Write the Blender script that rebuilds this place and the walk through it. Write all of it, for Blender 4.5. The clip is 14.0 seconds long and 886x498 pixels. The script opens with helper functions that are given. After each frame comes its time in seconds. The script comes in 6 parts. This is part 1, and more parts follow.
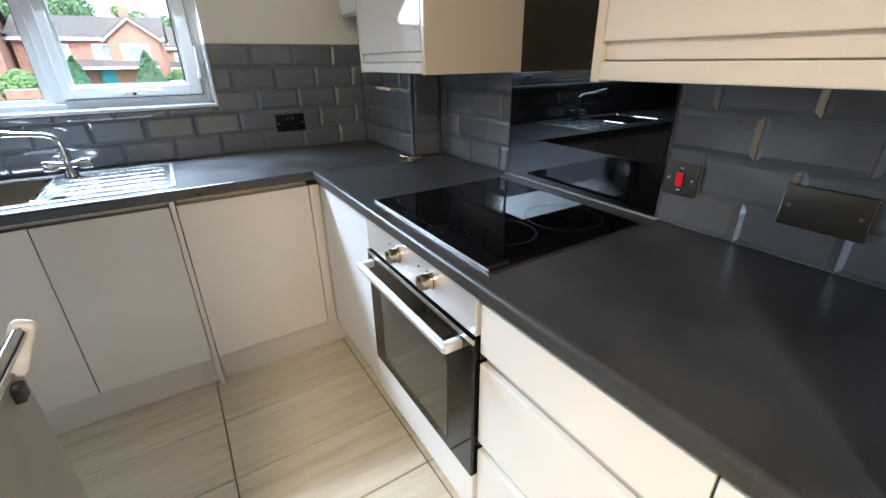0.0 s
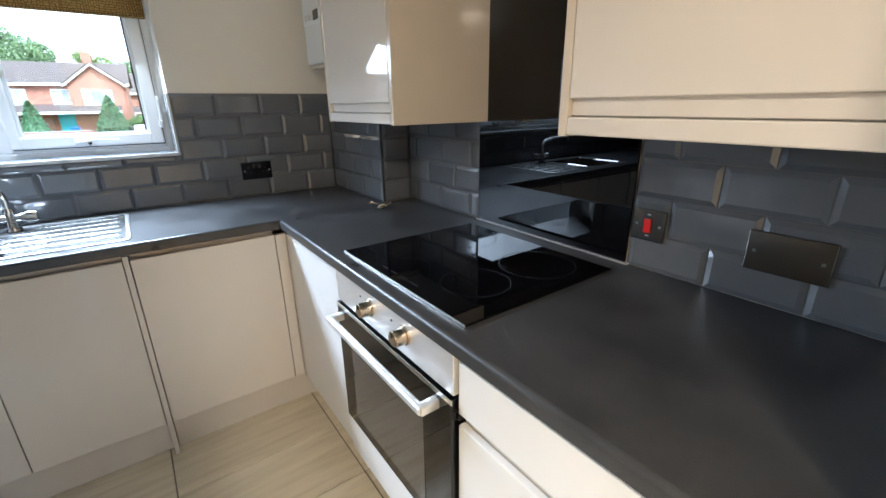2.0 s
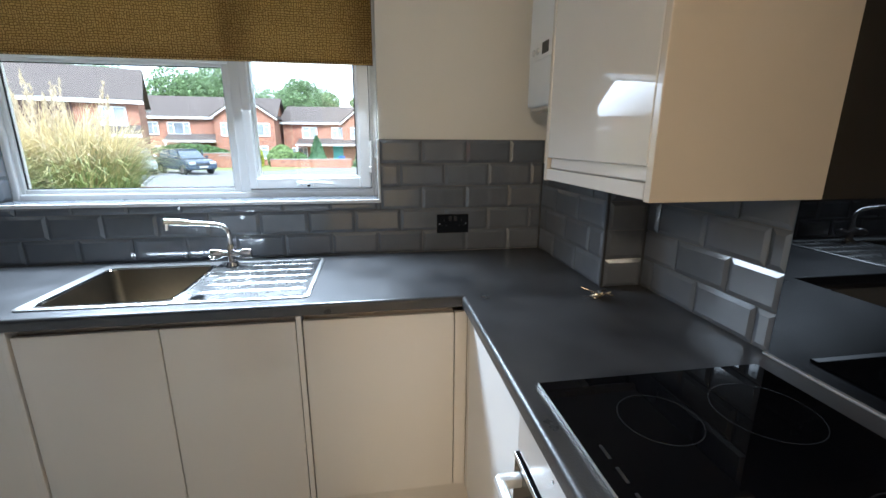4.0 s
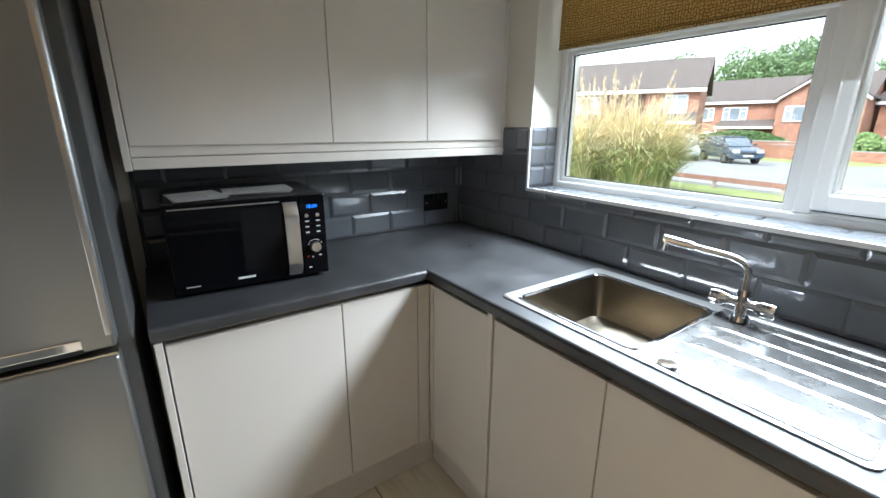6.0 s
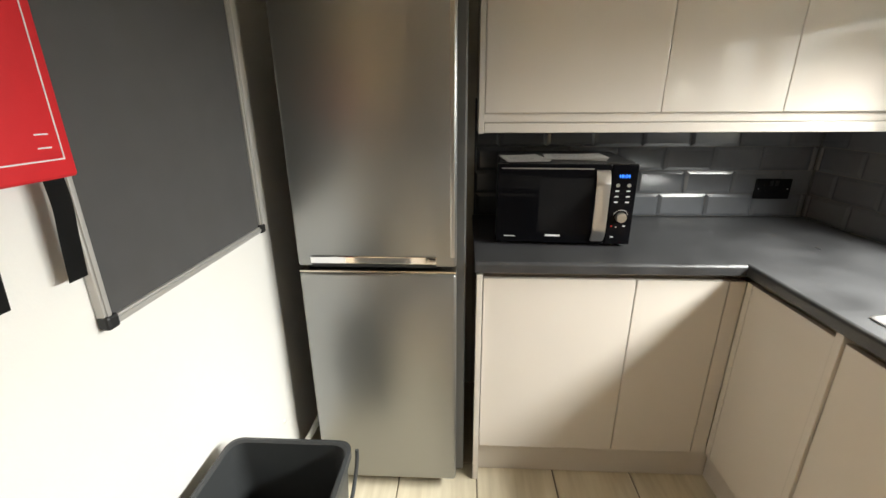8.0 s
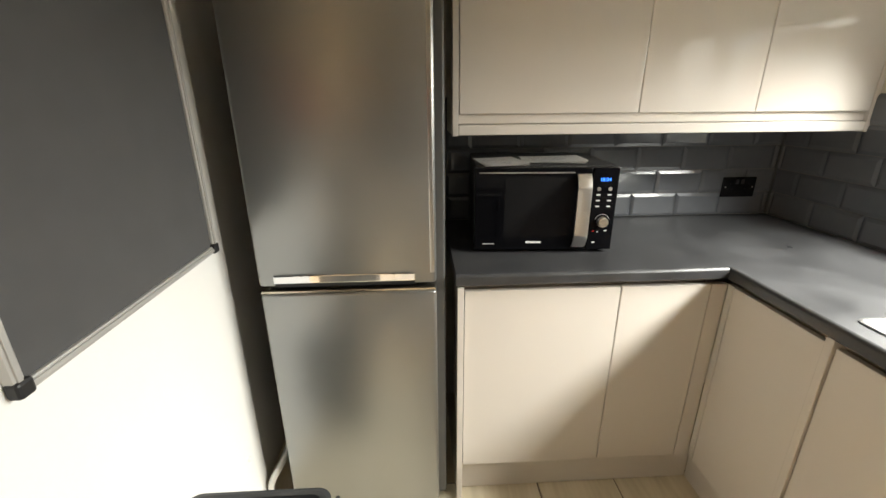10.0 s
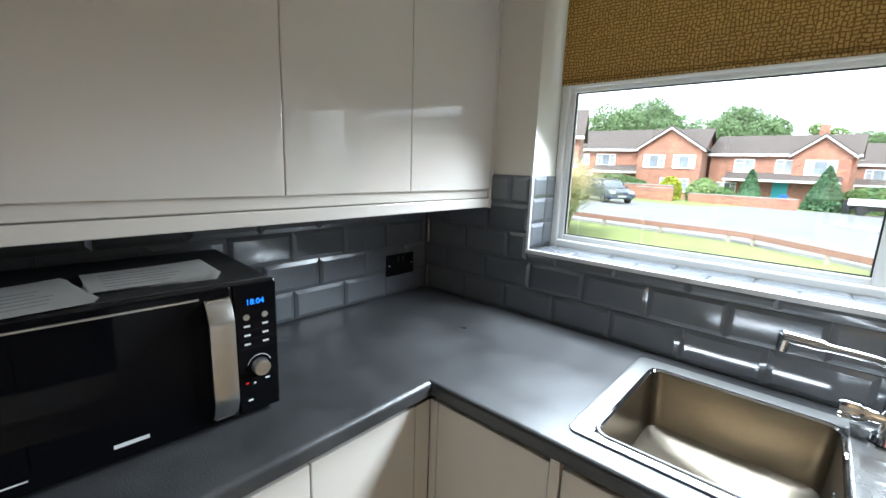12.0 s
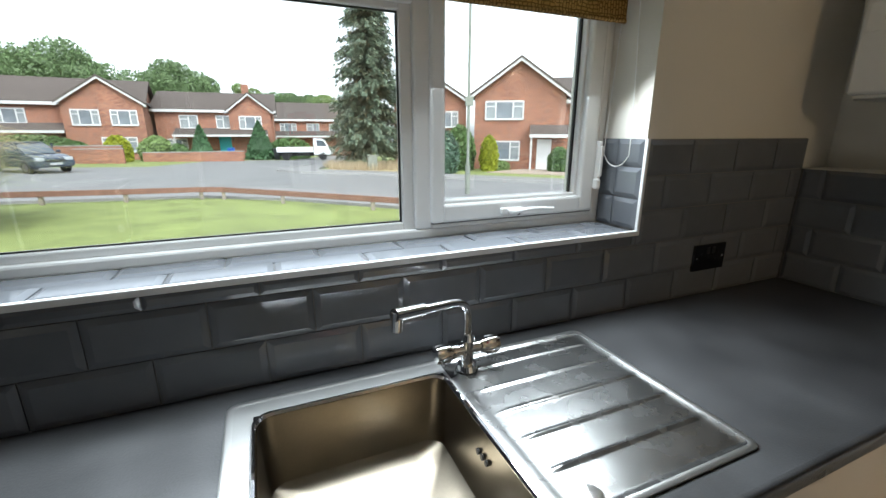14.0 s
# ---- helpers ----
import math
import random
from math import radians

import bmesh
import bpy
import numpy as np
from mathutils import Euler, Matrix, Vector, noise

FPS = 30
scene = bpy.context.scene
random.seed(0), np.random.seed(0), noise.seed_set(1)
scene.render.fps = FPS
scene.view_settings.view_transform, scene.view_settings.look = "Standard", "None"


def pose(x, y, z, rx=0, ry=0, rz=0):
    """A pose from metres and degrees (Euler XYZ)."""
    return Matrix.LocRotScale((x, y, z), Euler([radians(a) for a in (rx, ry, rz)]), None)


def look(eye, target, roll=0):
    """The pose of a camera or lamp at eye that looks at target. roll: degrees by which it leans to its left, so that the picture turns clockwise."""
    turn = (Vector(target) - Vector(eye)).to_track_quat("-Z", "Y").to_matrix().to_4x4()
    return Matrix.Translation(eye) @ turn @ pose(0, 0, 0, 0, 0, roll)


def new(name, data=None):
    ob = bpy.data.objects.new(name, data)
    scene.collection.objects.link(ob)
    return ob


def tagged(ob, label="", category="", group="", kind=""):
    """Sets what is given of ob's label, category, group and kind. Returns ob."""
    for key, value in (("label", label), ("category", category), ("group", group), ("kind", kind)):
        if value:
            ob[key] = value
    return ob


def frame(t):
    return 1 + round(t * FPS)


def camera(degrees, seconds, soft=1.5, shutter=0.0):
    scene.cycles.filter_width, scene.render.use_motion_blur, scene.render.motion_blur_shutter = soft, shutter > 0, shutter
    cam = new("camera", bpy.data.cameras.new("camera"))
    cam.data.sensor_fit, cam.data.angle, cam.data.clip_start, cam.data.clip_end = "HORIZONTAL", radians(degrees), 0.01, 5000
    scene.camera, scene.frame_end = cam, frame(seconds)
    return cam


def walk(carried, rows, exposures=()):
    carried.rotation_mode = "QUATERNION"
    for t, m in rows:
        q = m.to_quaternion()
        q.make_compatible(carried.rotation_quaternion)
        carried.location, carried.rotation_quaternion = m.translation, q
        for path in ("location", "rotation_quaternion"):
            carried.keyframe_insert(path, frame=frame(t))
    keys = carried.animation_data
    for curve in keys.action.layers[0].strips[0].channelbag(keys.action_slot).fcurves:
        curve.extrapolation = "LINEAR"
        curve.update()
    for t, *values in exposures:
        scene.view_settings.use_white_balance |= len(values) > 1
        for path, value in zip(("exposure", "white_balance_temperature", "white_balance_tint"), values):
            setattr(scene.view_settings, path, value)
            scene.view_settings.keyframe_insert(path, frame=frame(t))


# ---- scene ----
cam = camera(92.9, 14.0)
PATH = [
    (0, (0.337, 0.324, 1.33), (1.297, 1.876, 0.512), -0.8),
    (0.5, (0.334, 0.318, 1.331), (1.338, 1.84, 0.51), -0.9),
    (1, (0.34, 0.315, 1.334), (1.385, 1.815, 0.524), -1.0),
    (1.5, (0.35, 0.324, 1.333), (1.44, 1.825, 0.586), -0.9),
    (2, (0.357, 0.36, 1.35), (1.468, 1.891, 0.7), -0.8),
    (2.2, (0.357, 0.379, 1.362), (1.468, 1.927, 0.755), -0.7),
    (4.3, (0.534, 0.935, 1.4), (0.619, 2.871, 0.906), 0.3),
    (4.5, (0.518, 1.009, 1.396), (0.445, 2.944, 0.896), 0.3),
    (5, (0.466, 1.161, 1.384), (-0.108, 2.994, 0.829), -0.1),
    (5.5, (0.41, 1.281, 1.388), (-0.757, 2.805, 0.829), -0.2),
    (6, (0.348, 1.322, 1.416), (-1.23, 2.415, 0.856), 0.3),
    (6.5, (0.364, 1.34, 1.421), (-1.461, 1.945, 0.869), -0.1),
    (7, (0.373, 1.305, 1.413), (-1.539, 1.51, 0.864), -0.5),
    (7.5, (0.38, 1.266, 1.403), (-1.523, 1.212, 0.791), -0.6),
    (7.7, (0.382, 1.243, 1.39), (-1.507, 1.142, 0.74), -0.5),
    (10, (0.271, 1.159, 1.405), (-1.61, 1.256, 0.733), -0.4),
    (10.5, (0.172, 1.112, 1.408), (-1.697, 1.519, 0.824), 0.2),
    (11, (0.059, 1.165, 1.41), (-1.701, 1.981, 0.923), 1.8),
    (11.5, (-0.11, 1.278, 1.44), (-1.694, 2.423, 1.015), 3.1),
    (12, (-0.226, 1.396, 1.438), (-1.53, 2.861, 1.049), 2.0),
    (12.5, (-0.398, 1.449, 1.441), (-1.2, 3.236, 1.039), -0.2),
    (13, (-0.493, 1.522, 1.452), (-0.729, 3.447, 0.966), 0.3),
    (13.3, (-0.514, 1.613, 1.427), (-0.481, 3.562, 0.978), 0.5),
    (13.5, (-0.499, 1.699, 1.422), (-0.308, 3.638, 0.972), 0.3),
    (14, (-0.442, 1.823, 1.43), (0.317, 3.594, 0.896), 0.1),
]
walk(cam, [(t, look(eye, target, roll)) for t, eye, target, roll in PATH], exposures=[(0, 3.4, 5050, 4), (2.2, 3.4, 5050, 4), (4.5, 3.15, 5250, 4), (6, 3.15, 5650, 4), (7.5, 3.5, 6700, 6), (10, 3.62, 7000, 6), (11, 3.62, 6300, 5), (11.5, 3.48, 5800, 4), (12, 3.2, 5650, 3), (13, 2.5, 5450, 3), (14, 2.25, 5900, 3)])

# ---- light ----
world = bpy.data.worlds.new("overcast_sky")
scene.world = world
world.use_nodes = True
wn = world.node_tree
sky = wn.nodes.new("ShaderNodeTexSky")
sky.sky_type = "NISHITA"
sky.sun_disc = False
sky.sun_elevation, sky.sun_rotation = radians(48), radians(200)
sky.air_density, sky.dust_density, sky.ozone_density = 1.0, 2.0, 1.0
hsv = wn.nodes.new("ShaderNodeHueSaturation")
hsv.inputs["Saturation"].default_value = 0.14
wn.links.new(sky.outputs[0], hsv.inputs["Color"])
wn.links.new(hsv.outputs[0], wn.nodes["Background"].inputs[0])
wn.nodes["Background"].inputs[1].default_value = 0.15
sun = new("sun", bpy.data.lights.new("sun", "SUN"))
sun.data.energy, sun.data.angle, sun.data.color = 1.2, radians(25), (1.0, 0.96, 0.9)
sun.matrix_world = look((0, 0, 0), (-0.25, 0.62, -0.74))
# the bright sky in the upper part of the window opening
daylight = new("window_daylight", bpy.data.lights.new("window_daylight", "AREA"))
daylight.data.shape, daylight.data.size, daylight.data.size_y = "RECTANGLE", 1.42, 0.23
daylight.data.energy, daylight.data.color = 4.3, (0.97, 0.985, 1.0)
daylight.data.spread = radians(115)
daylight.matrix_world = look((-0.215, 2.765, 1.60), (-0.215, 2.165, 0.80))

# ---- materials ----
MATS = {}


def mat(name, color, rough=0.5, metal=0.0, vary=0.08, scale=6.0, grain=0.0, grain_scale=120.0, coat=0.0, rand=0.0, stretch=(1, 1, 1), rough_vary=0.0, spec=0.5):
    """A painted, metal or stone surface: colour varied at two scales, fine relief, uneven gloss."""
    if name in MATS:
        return MATS[name]
    m = bpy.data.materials.new(name)
    m.use_nodes = True
    t, b = m.node_tree, m.node_tree.nodes["Principled BSDF"]
    b.inputs["Metallic"].default_value = metal
    b.inputs["Roughness"].default_value = rough
    b.inputs["Coat Weight"].default_value = coat
    b.inputs["Coat Roughness"].default_value = 0.03
    b.inputs["Specular IOR Level"].default_value = spec
    co = t.nodes.new("ShaderNodeTexCoord")
    mp = t.nodes.new("ShaderNodeMapping")
    mp.inputs["Scale"].default_value = stretch
    t.links.new(co.outputs["Object"], mp.inputs["Vector"])
    big, fine = t.nodes.new("ShaderNodeTexNoise"), t.nodes.new("ShaderNodeTexNoise")
    big.inputs["Scale"].default_value, big.inputs["Detail"].default_value = scale, 5
    fine.inputs["Scale"].default_value, fine.inputs["Detail"].default_value = grain_scale, 3
    t.links.new(mp.outputs[0], big.inputs["Vector"])
    t.links.new(mp.outputs[0], fine.inputs["Vector"])
    mix = t.nodes.new("ShaderNodeMix")
    mix.data_type = "RGBA"
    lo = [max(0.0, c * (1 - vary)) for c in color] + [1]
    hi = [min(1.0, c * (1 + vary)) for c in color] + [1]
    mix.inputs[6].default_value, mix.inputs[7].default_value = lo, hi
    add = t.nodes.new("ShaderNodeMath")
    add.operation = "MULTIPLY_ADD"
    t.links.new(fine.outputs[0], add.inputs[0])
    add.inputs[1].default_value = 0.35
    sub = t.nodes.new("ShaderNodeMath")
    sub.operation = "MULTIPLY_ADD"
    t.links.new(big.outputs[0], sub.inputs[0])
    sub.inputs[1].default_value, sub.inputs[2].default_value = 1.6, -0.47
    t.links.new(sub.outputs[0], add.inputs[2])
    t.links.new(add.outputs[0], mix.inputs[0])
    out = mix.outputs[2]
    if rand:
        oi = t.nodes.new("ShaderNodeObjectInfo")
        mr = t.nodes.new("ShaderNodeMapRange")
        mr.inputs[3].default_value, mr.inputs[4].default_value = 1 - rand, 1 + rand
        t.links.new(oi.outputs["Random"], mr.inputs[0])
        hs = t.nodes.new("ShaderNodeHueSaturation")
        t.links.new(mr.outputs[0], hs.inputs["Value"])
        t.links.new(out, hs.inputs["Color"])
        out = hs.outputs[0]
    t.links.new(out, b.inputs["Base Color"])
    if rough_vary:
        rr = t.nodes.new("ShaderNodeMapRange")
        rr.inputs[3].default_value, rr.inputs[4].default_value = max(0.0, rough - rough_vary), rough + rough_vary
        t.links.new(big.outputs[0], rr.inputs[0])
        t.links.new(rr.outputs[0], b.inputs["Roughness"])
    if grain:
        bp = t.nodes.new("ShaderNodeBump")
        bp.inputs["Strength"].default_value, bp.inputs["Distance"].default_value = grain, 0.002
        t.links.new(fine.outputs[0], bp.inputs["Height"])
        t.links.new(bp.outputs[0], b.inputs["Normal"])
    MATS[name] = m
    return m


def glow(name, color, strength):
    m = bpy.data.materials.new(name)
    m.use_nodes = True
    b = m.node_tree.nodes["Principled BSDF"]
    b.inputs["Base Color"].default_value = (*color, 1)
    b.inputs["Emission Color"].default_value = (*color, 1)
    b.inputs["Emission Strength"].default_value = strength
    return m


WALL_PAINT = mat("cream_wall_paint", (0.74, 0.70, 0.62), 0.75, vary=0.025, scale=2.5, grain=0.12, grain_scale=220)
WHITE_PAINT = mat("white_wall_paint", (0.82, 0.81, 0.78), 0.7, vary=0.02, scale=2.5, grain=0.12, grain_scale=220)
CEILING_PAINT = mat("ceiling_paint", (0.82, 0.81, 0.79), 0.85, vary=0.02, scale=3)
GLOSS = mat("cashmere_gloss_lacquer", (0.66, 0.615, 0.56), 0.03, vary=0.012, scale=1.5, spec=0.30, grain=0.012, grain_scale=14)
CARCASS = mat("cashmere_matt_board", (0.62, 0.575, 0.52), 0.38, vary=0.02, scale=3)
WHITE_GLOSS = mat("white_gloss_lacquer", (0.78, 0.77, 0.755), 0.07, vary=0.012, scale=1.5)
WORKTOP = mat("slate_laminate", (0.044, 0.044, 0.0455), 0.33, vary=0.50, scale=6, grain=0.22, grain_scale=260, rough_vary=0.13)
TILE = mat("grey_glazed_tile", (0.125, 0.132, 0.145), 0.12, spec=0.7, vary=0.10, scale=9, rand=0.10, grain=0.03, grain_scale=30, rough_vary=0.03)
GROUT = mat("grey_grout", (0.16, 0.155, 0.15), 0.9, vary=0.15, scale=20)
FLOOR_GROUT = mat("taupe_floor_grout", (0.22, 0.185, 0.14), 0.9, vary=0.15, scale=14)
DARK_GROUT = mat("dark_corner_grout", (0.05, 0.05, 0.052), 0.8, vary=0.15, scale=20)
TRIM_WHITE = mat("white_tile_trim", (0.66, 0.66, 0.66), 0.35)
UPVC = mat("white_upvc", (0.80, 0.80, 0.785), 0.28, vary=0.02, scale=4)
GASKET = mat("black_gasket", (0.02, 0.02, 0.02), 0.6)
STEEL = mat("brushed_stainless", (0.29, 0.29, 0.285), 0.27, metal=1.0, vary=0.12, scale=14, grain=0.04, grain_scale=260, rough_vary=0.05)
# bowl's dim, warm reflections are put into a darker, browner steel colour
BOWL_STEEL_SHADED = mat("shaded_satin_bowl_steel", (0.26, 0.225, 0.175), 0.29, metal=1.0, vary=0.16, scale=9, grain=0.04, grain_scale=200, rough_vary=0.03)
RIM_STEEL = mat("satin_sink_rim", (0.46, 0.46, 0.45), 0.36, metal=1.0, vary=0.06, scale=14, grain=0.03, grain_scale=260)
CHROME = mat("chrome", (0.78, 0.78, 0.79), 0.06, metal=1.0, vary=0.02)
SATIN = mat("satin_aluminium", (0.66, 0.65, 0.63), 0.28, metal=1.0, vary=0.04)
FRIDGE = mat("silver_fridge_door", (0.33, 0.335, 0.33), 0.36, metal=0.9, vary=0.05, scale=3, grain=0.05, grain_scale=500, rough_vary=0.03)
# side grey darkened: shade of the narrow gap is put into the colour
FRIDGE_SIDE_SHADED = mat("shaded_fridge_side", (0.10, 0.10, 0.098), 0.4, metal=0.3, vary=0.05)
BLACK_GLASS = mat("black_glass", (0.002, 0.002, 0.0025), 0.015, vary=0.02, spec=0.4)
OVEN_BLACK = mat("microwave_black_glass", (0.004, 0.004, 0.005), 0.03, vary=0.02, spec=0.1)
BLACK_PLASTIC = mat("black_gloss_plastic", (0.006, 0.006, 0.007), 0.12, vary=0.05)
BLACK_MATT = mat("black_matt_plastic", (0.012, 0.012, 0.013), 0.5, vary=0.1)
HOB_PRINT = mat("grey_hob_print", (0.028, 0.028, 0.03), 0.25)
OVEN_GLASS = mat("oven_window_glass", (0.07, 0.06, 0.05), 0.03, vary=0.2, scale=4, spec=0.8)
OVEN_STEEL = mat("oven_panel_steel", (0.74, 0.735, 0.73), 0.30, metal=0.55, vary=0.03)
KNOB_STEEL = mat("bronze_tinted_knob", (0.52, 0.45, 0.36), 0.25, metal=1.0, vary=0.06)
NICKEL = mat("black_nickel_plate", (0.20, 0.185, 0.165), 0.22, metal=1.0, vary=0.05)
RED = mat("red_fabric", (0.62, 0.012, 0.02), 0.6, vary=0.06, grain=0.2, grain_scale=600)
RED_LENS = mat("red_switch_rocker", (0.7, 0.015, 0.012), 0.3)
WEBBING = mat("black_webbing", (0.006, 0.006, 0.006), 0.85, vary=0.2, grain=0.4, grain_scale=900)
FELT = mat("grey_felt", (0.078, 0.077, 0.078), 0.95, vary=0.06, scale=14, grain=0.35, grain_scale=1200)
PAPER = mat("white_paper", (0.74, 0.72, 0.69), 0.7, vary=0.05, scale=12)
INK = mat("grey_ink", (0.25, 0.25, 0.26), 0.7)
BIN_GREY = mat("dark_grey_bin_plastic", (0.045, 0.048, 0.05), 0.42, vary=0.08, grain=0.15, grain_scale=700)
STOOL_GREY = mat("taupe_grey_plastic", (0.27, 0.25, 0.225), 0.5, vary=0.12, scale=20, grain=0.2, grain_scale=500)
WHITE_PLASTIC = mat("white_plastic", (0.78, 0.77, 0.74), 0.35, vary=0.02)
SEALANT = mat("grey_sealant", (0.24, 0.24, 0.24), 0.35, vary=0.1)
BRASSY = mat("nickel_key_metal", (0.62, 0.56, 0.46), 0.25, metal=1.0, vary=0.12, scale=40)
WHITE_MARK = mat("white_print", (0.75, 0.75, 0.75), 0.5)
BLUE_LED = glow("blue_display", (0.03, 0.20, 1.0), 0.22)
LAMP_GLOW = glow("warm_lamp_glass", (1.0, 0.72, 0.45), 24.0)


def floor_material():
    m = bpy.data.materials.new("beige_streaked_tile")
    m.use_nodes = True
    t, b = m.node_tree, m.node_tree.nodes["Principled BSDF"]
    co, oi = t.nodes.new("ShaderNodeTexCoord"), t.nodes.new("ShaderNodeObjectInfo")
    off = t.nodes.new("ShaderNodeVectorMath")
    off.operation = "MULTIPLY_ADD"
    cmb = t.nodes.new("ShaderNodeCombineXYZ")
    for i in range(3):
        t.links.new(oi.outputs["Random"], cmb.inputs[i])
    t.links.new(cmb.outputs[0], off.inputs[0])
    off.inputs[1].default_value = (31, 17, 5)
    t.links.new(co.outputs["Object"], off.inputs[2])
    mp = t.nodes.new("ShaderNodeMapping")
    mp.inputs["Scale"].default_value = (0.9, 9, 1)
    mp.inputs["Rotation"].default_value = (0, 0, radians(4))
    t.links.new(off.outputs[0], mp.inputs["Vector"])
    n1, n2 = t.nodes.new("ShaderNodeTexNoise"), t.nodes.new("ShaderNodeTexNoise")
    n1.inputs["Scale"].default_value, n1.inputs["Detail"].default_value, n1.inputs["Distortion"].default_value = 1.6, 6, 0.8
    n2.inputs["Scale"].default_value, n2.inputs["Detail"].default_value = 7, 4
    t.links.new(mp.outputs[0], n1.inputs["Vector"])
    t.links.new(mp.outputs[0], n2.inputs["Vector"])
    ramp = t.nodes.new("ShaderNodeValToRGB")
    cr = ramp.color_ramp
    cr.elements[0].position, cr.elements[0].color = 0.25, (0.57, 0.49, 0.35, 1)
    cr.elements[1].position, cr.elements[1].color = 0.75, (0.80, 0.72, 0.57, 1)
    e = cr.elements.new(0.5)
    e.color = (0.70, 0.62, 0.465, 1)
    ad = t.nodes.new("ShaderNodeMath")
    ad.operation = "MULTIPLY_ADD"
    t.links.new(n2.outputs[0], ad.inputs[0])
    ad.inputs[1].default_value = 0.35
    sb = t.nodes.new("ShaderNodeMath")
    sb.operation = "SUBTRACT"
    t.links.new(n1.outputs[0], sb.inputs[0])
    sb.inputs[1].default_value = 0.175
    t.links.new(sb.outputs[0], ad.inputs[2])
    t.links.new(ad.outputs[0], ramp.inputs[0])
    t.links.new(ramp.outputs[0], b.inputs["Base Color"])
    b.inputs["Roughness"].default_value = 0.38
    bp = t.nodes.new("ShaderNodeBump")
    bp.inputs["Strength"].default_value, bp.inputs["Distance"].default_value = 0.15, 0.002
    t.links.new(n2.outputs[0], bp.inputs["Height"])
    t.links.new(bp.outputs[0], b.inputs["Normal"])
    return m


FLOOR_TILE = floor_material()


def blind_material():
    """Ochre woven fabric with a basket of short raised bars."""
    m = bpy.data.materials.new("ochre_woven_fabric")
    m.use_nodes = True
    t, b = m.node_tree, m.node_tree.nodes["Principled BSDF"]
    co = t.nodes.new("ShaderNodeTexCoord")
    wob = t.nodes.new("ShaderNodeTexNoise")
    wob.inputs["Scale"].default_value = 30
    t.links.new(co.outputs["Object"], wob.inputs["Vector"])
    mx = t.nodes.new("ShaderNodeVectorMath")
    mx.operation = "MULTIPLY_ADD"
    t.links.new(wob.outputs["Color"], mx.inputs[0])
    mx.inputs[1].default_value = (0.012, 0.012, 0.012)
    t.links.new(co.outputs["Object"], mx.inputs[2])
    sep, cmb = t.nodes.new("ShaderNodeSeparateXYZ"), t.nodes.new("ShaderNodeCombineXYZ")
    t.links.new(mx.outputs[0], sep.inputs[0])
    t.links.new(sep.outputs[0], cmb.inputs[0])
    t.links.new(sep.outputs[2], cmb.inputs[1])
    cmb2 = t.nodes.new("ShaderNodeCombineXYZ")
    t.links.new(sep.outputs[2], cmb2.inputs[0])
    t.links.new(sep.outputs[0], cmb2.inputs[1])
    weave = []
    for vec in (cmb, cmb2):
        br = t.nodes.new("ShaderNodeTexBrick")
        br.inputs["Scale"].default_value = 34
        br.inputs["Mortar Size"].default_value = 0.055
        br.inputs["Brick Width"].default_value, br.inputs["Row Height"].default_value = 0.60, 0.32
        br.inputs["Color1"].default_value, br.inputs["Color2"].default_value = (0.58, 0.385, 0.135, 1), (0.48, 0.305, 0.10, 1)
        br.inputs["Mortar"].default_value = (0.22, 0.13, 0.035, 1)
        br.offset, br.squash = 0.37, 0.7
        t.links.new(vec.outputs[0], br.inputs["Vector"])
        weave.append(br)
    patch = t.nodes.new("ShaderNodeTexVoronoi")
    patch.inputs["Scale"].default_value = 38
    t.links.new(cmb.outputs[0], patch.inputs["Vector"])
    psep, pick = t.nodes.new("ShaderNodeSeparateColor"), t.nodes.new("ShaderNodeMath")
    t.links.new(patch.outputs["Color"], psep.inputs[0])
    pick.operation = "GREATER_THAN"
    pick.inputs[1].default_value = 0.55
    t.links.new(psep.outputs[0], pick.inputs[0])
    col, fac = t.nodes.new("ShaderNodeMix"), t.nodes.new("ShaderNodeMix")
    col.data_type = "RGBA"
    t.links.new(pick.outputs[0], col.inputs[0])
    t.links.new(pick.outputs[0], fac.inputs[0])
    for k in (0, 1):
        t.links.new(weave[k].outputs["Color"], col.inputs[6 + k])
        t.links.new(weave[k].outputs["Fac"], fac.inputs[2 + k])
    t.links.new(col.outputs[2], b.inputs["Base Color"])
    b.inputs["Roughness"].default_value = 0.9
    tl, ms = t.nodes.new("ShaderNodeBsdfTranslucent"), t.nodes.new("ShaderNodeMixShader")
    t.links.new(col.outputs[2], tl.inputs["Color"])
    ms.inputs[0].default_value = 0.3
    t.links.new(b.outputs[0], ms.inputs[1])
    t.links.new(tl.outputs[0], ms.inputs[2])
    t.links.new(ms.outputs[0], t.nodes["Material Output"].inputs["Surface"])
    bp = t.nodes.new("ShaderNodeBump")
    bp.invert = True
    bp.inputs["Strength"].default_value, bp.inputs["Distance"].default_value = 0.8, 0.004
    t.links.new(fac.outputs[0], bp.inputs["Height"])
    t.links.new(bp.outputs[0], b.inputs["Normal"])
    return m


BLIND = blind_material()


def glass_material():
    m = bpy.data.materials.new("window_glass")
    m.use_nodes = True
    b = m.node_tree.nodes["Principled BSDF"]
    b.inputs["Base Color"].default_value = (0.60, 0.60, 0.60, 1)
    b.inputs["Roughness"].default_value = 0.0
    b.inputs["IOR"].default_value = 1.45
    b.inputs["Transmission Weight"].default_value = 1.0
    return m


GLASS = glass_material()

# ---- building blocks ----
WHERE = {}


def thing(name, at, label="", category="", group="", kind=""):
    ob = new(name)
    ob.empty_display_size = 0.1
    ob.location = at
    WHERE[ob] = Vector(at)
    return tagged(ob, label, category, group, kind)


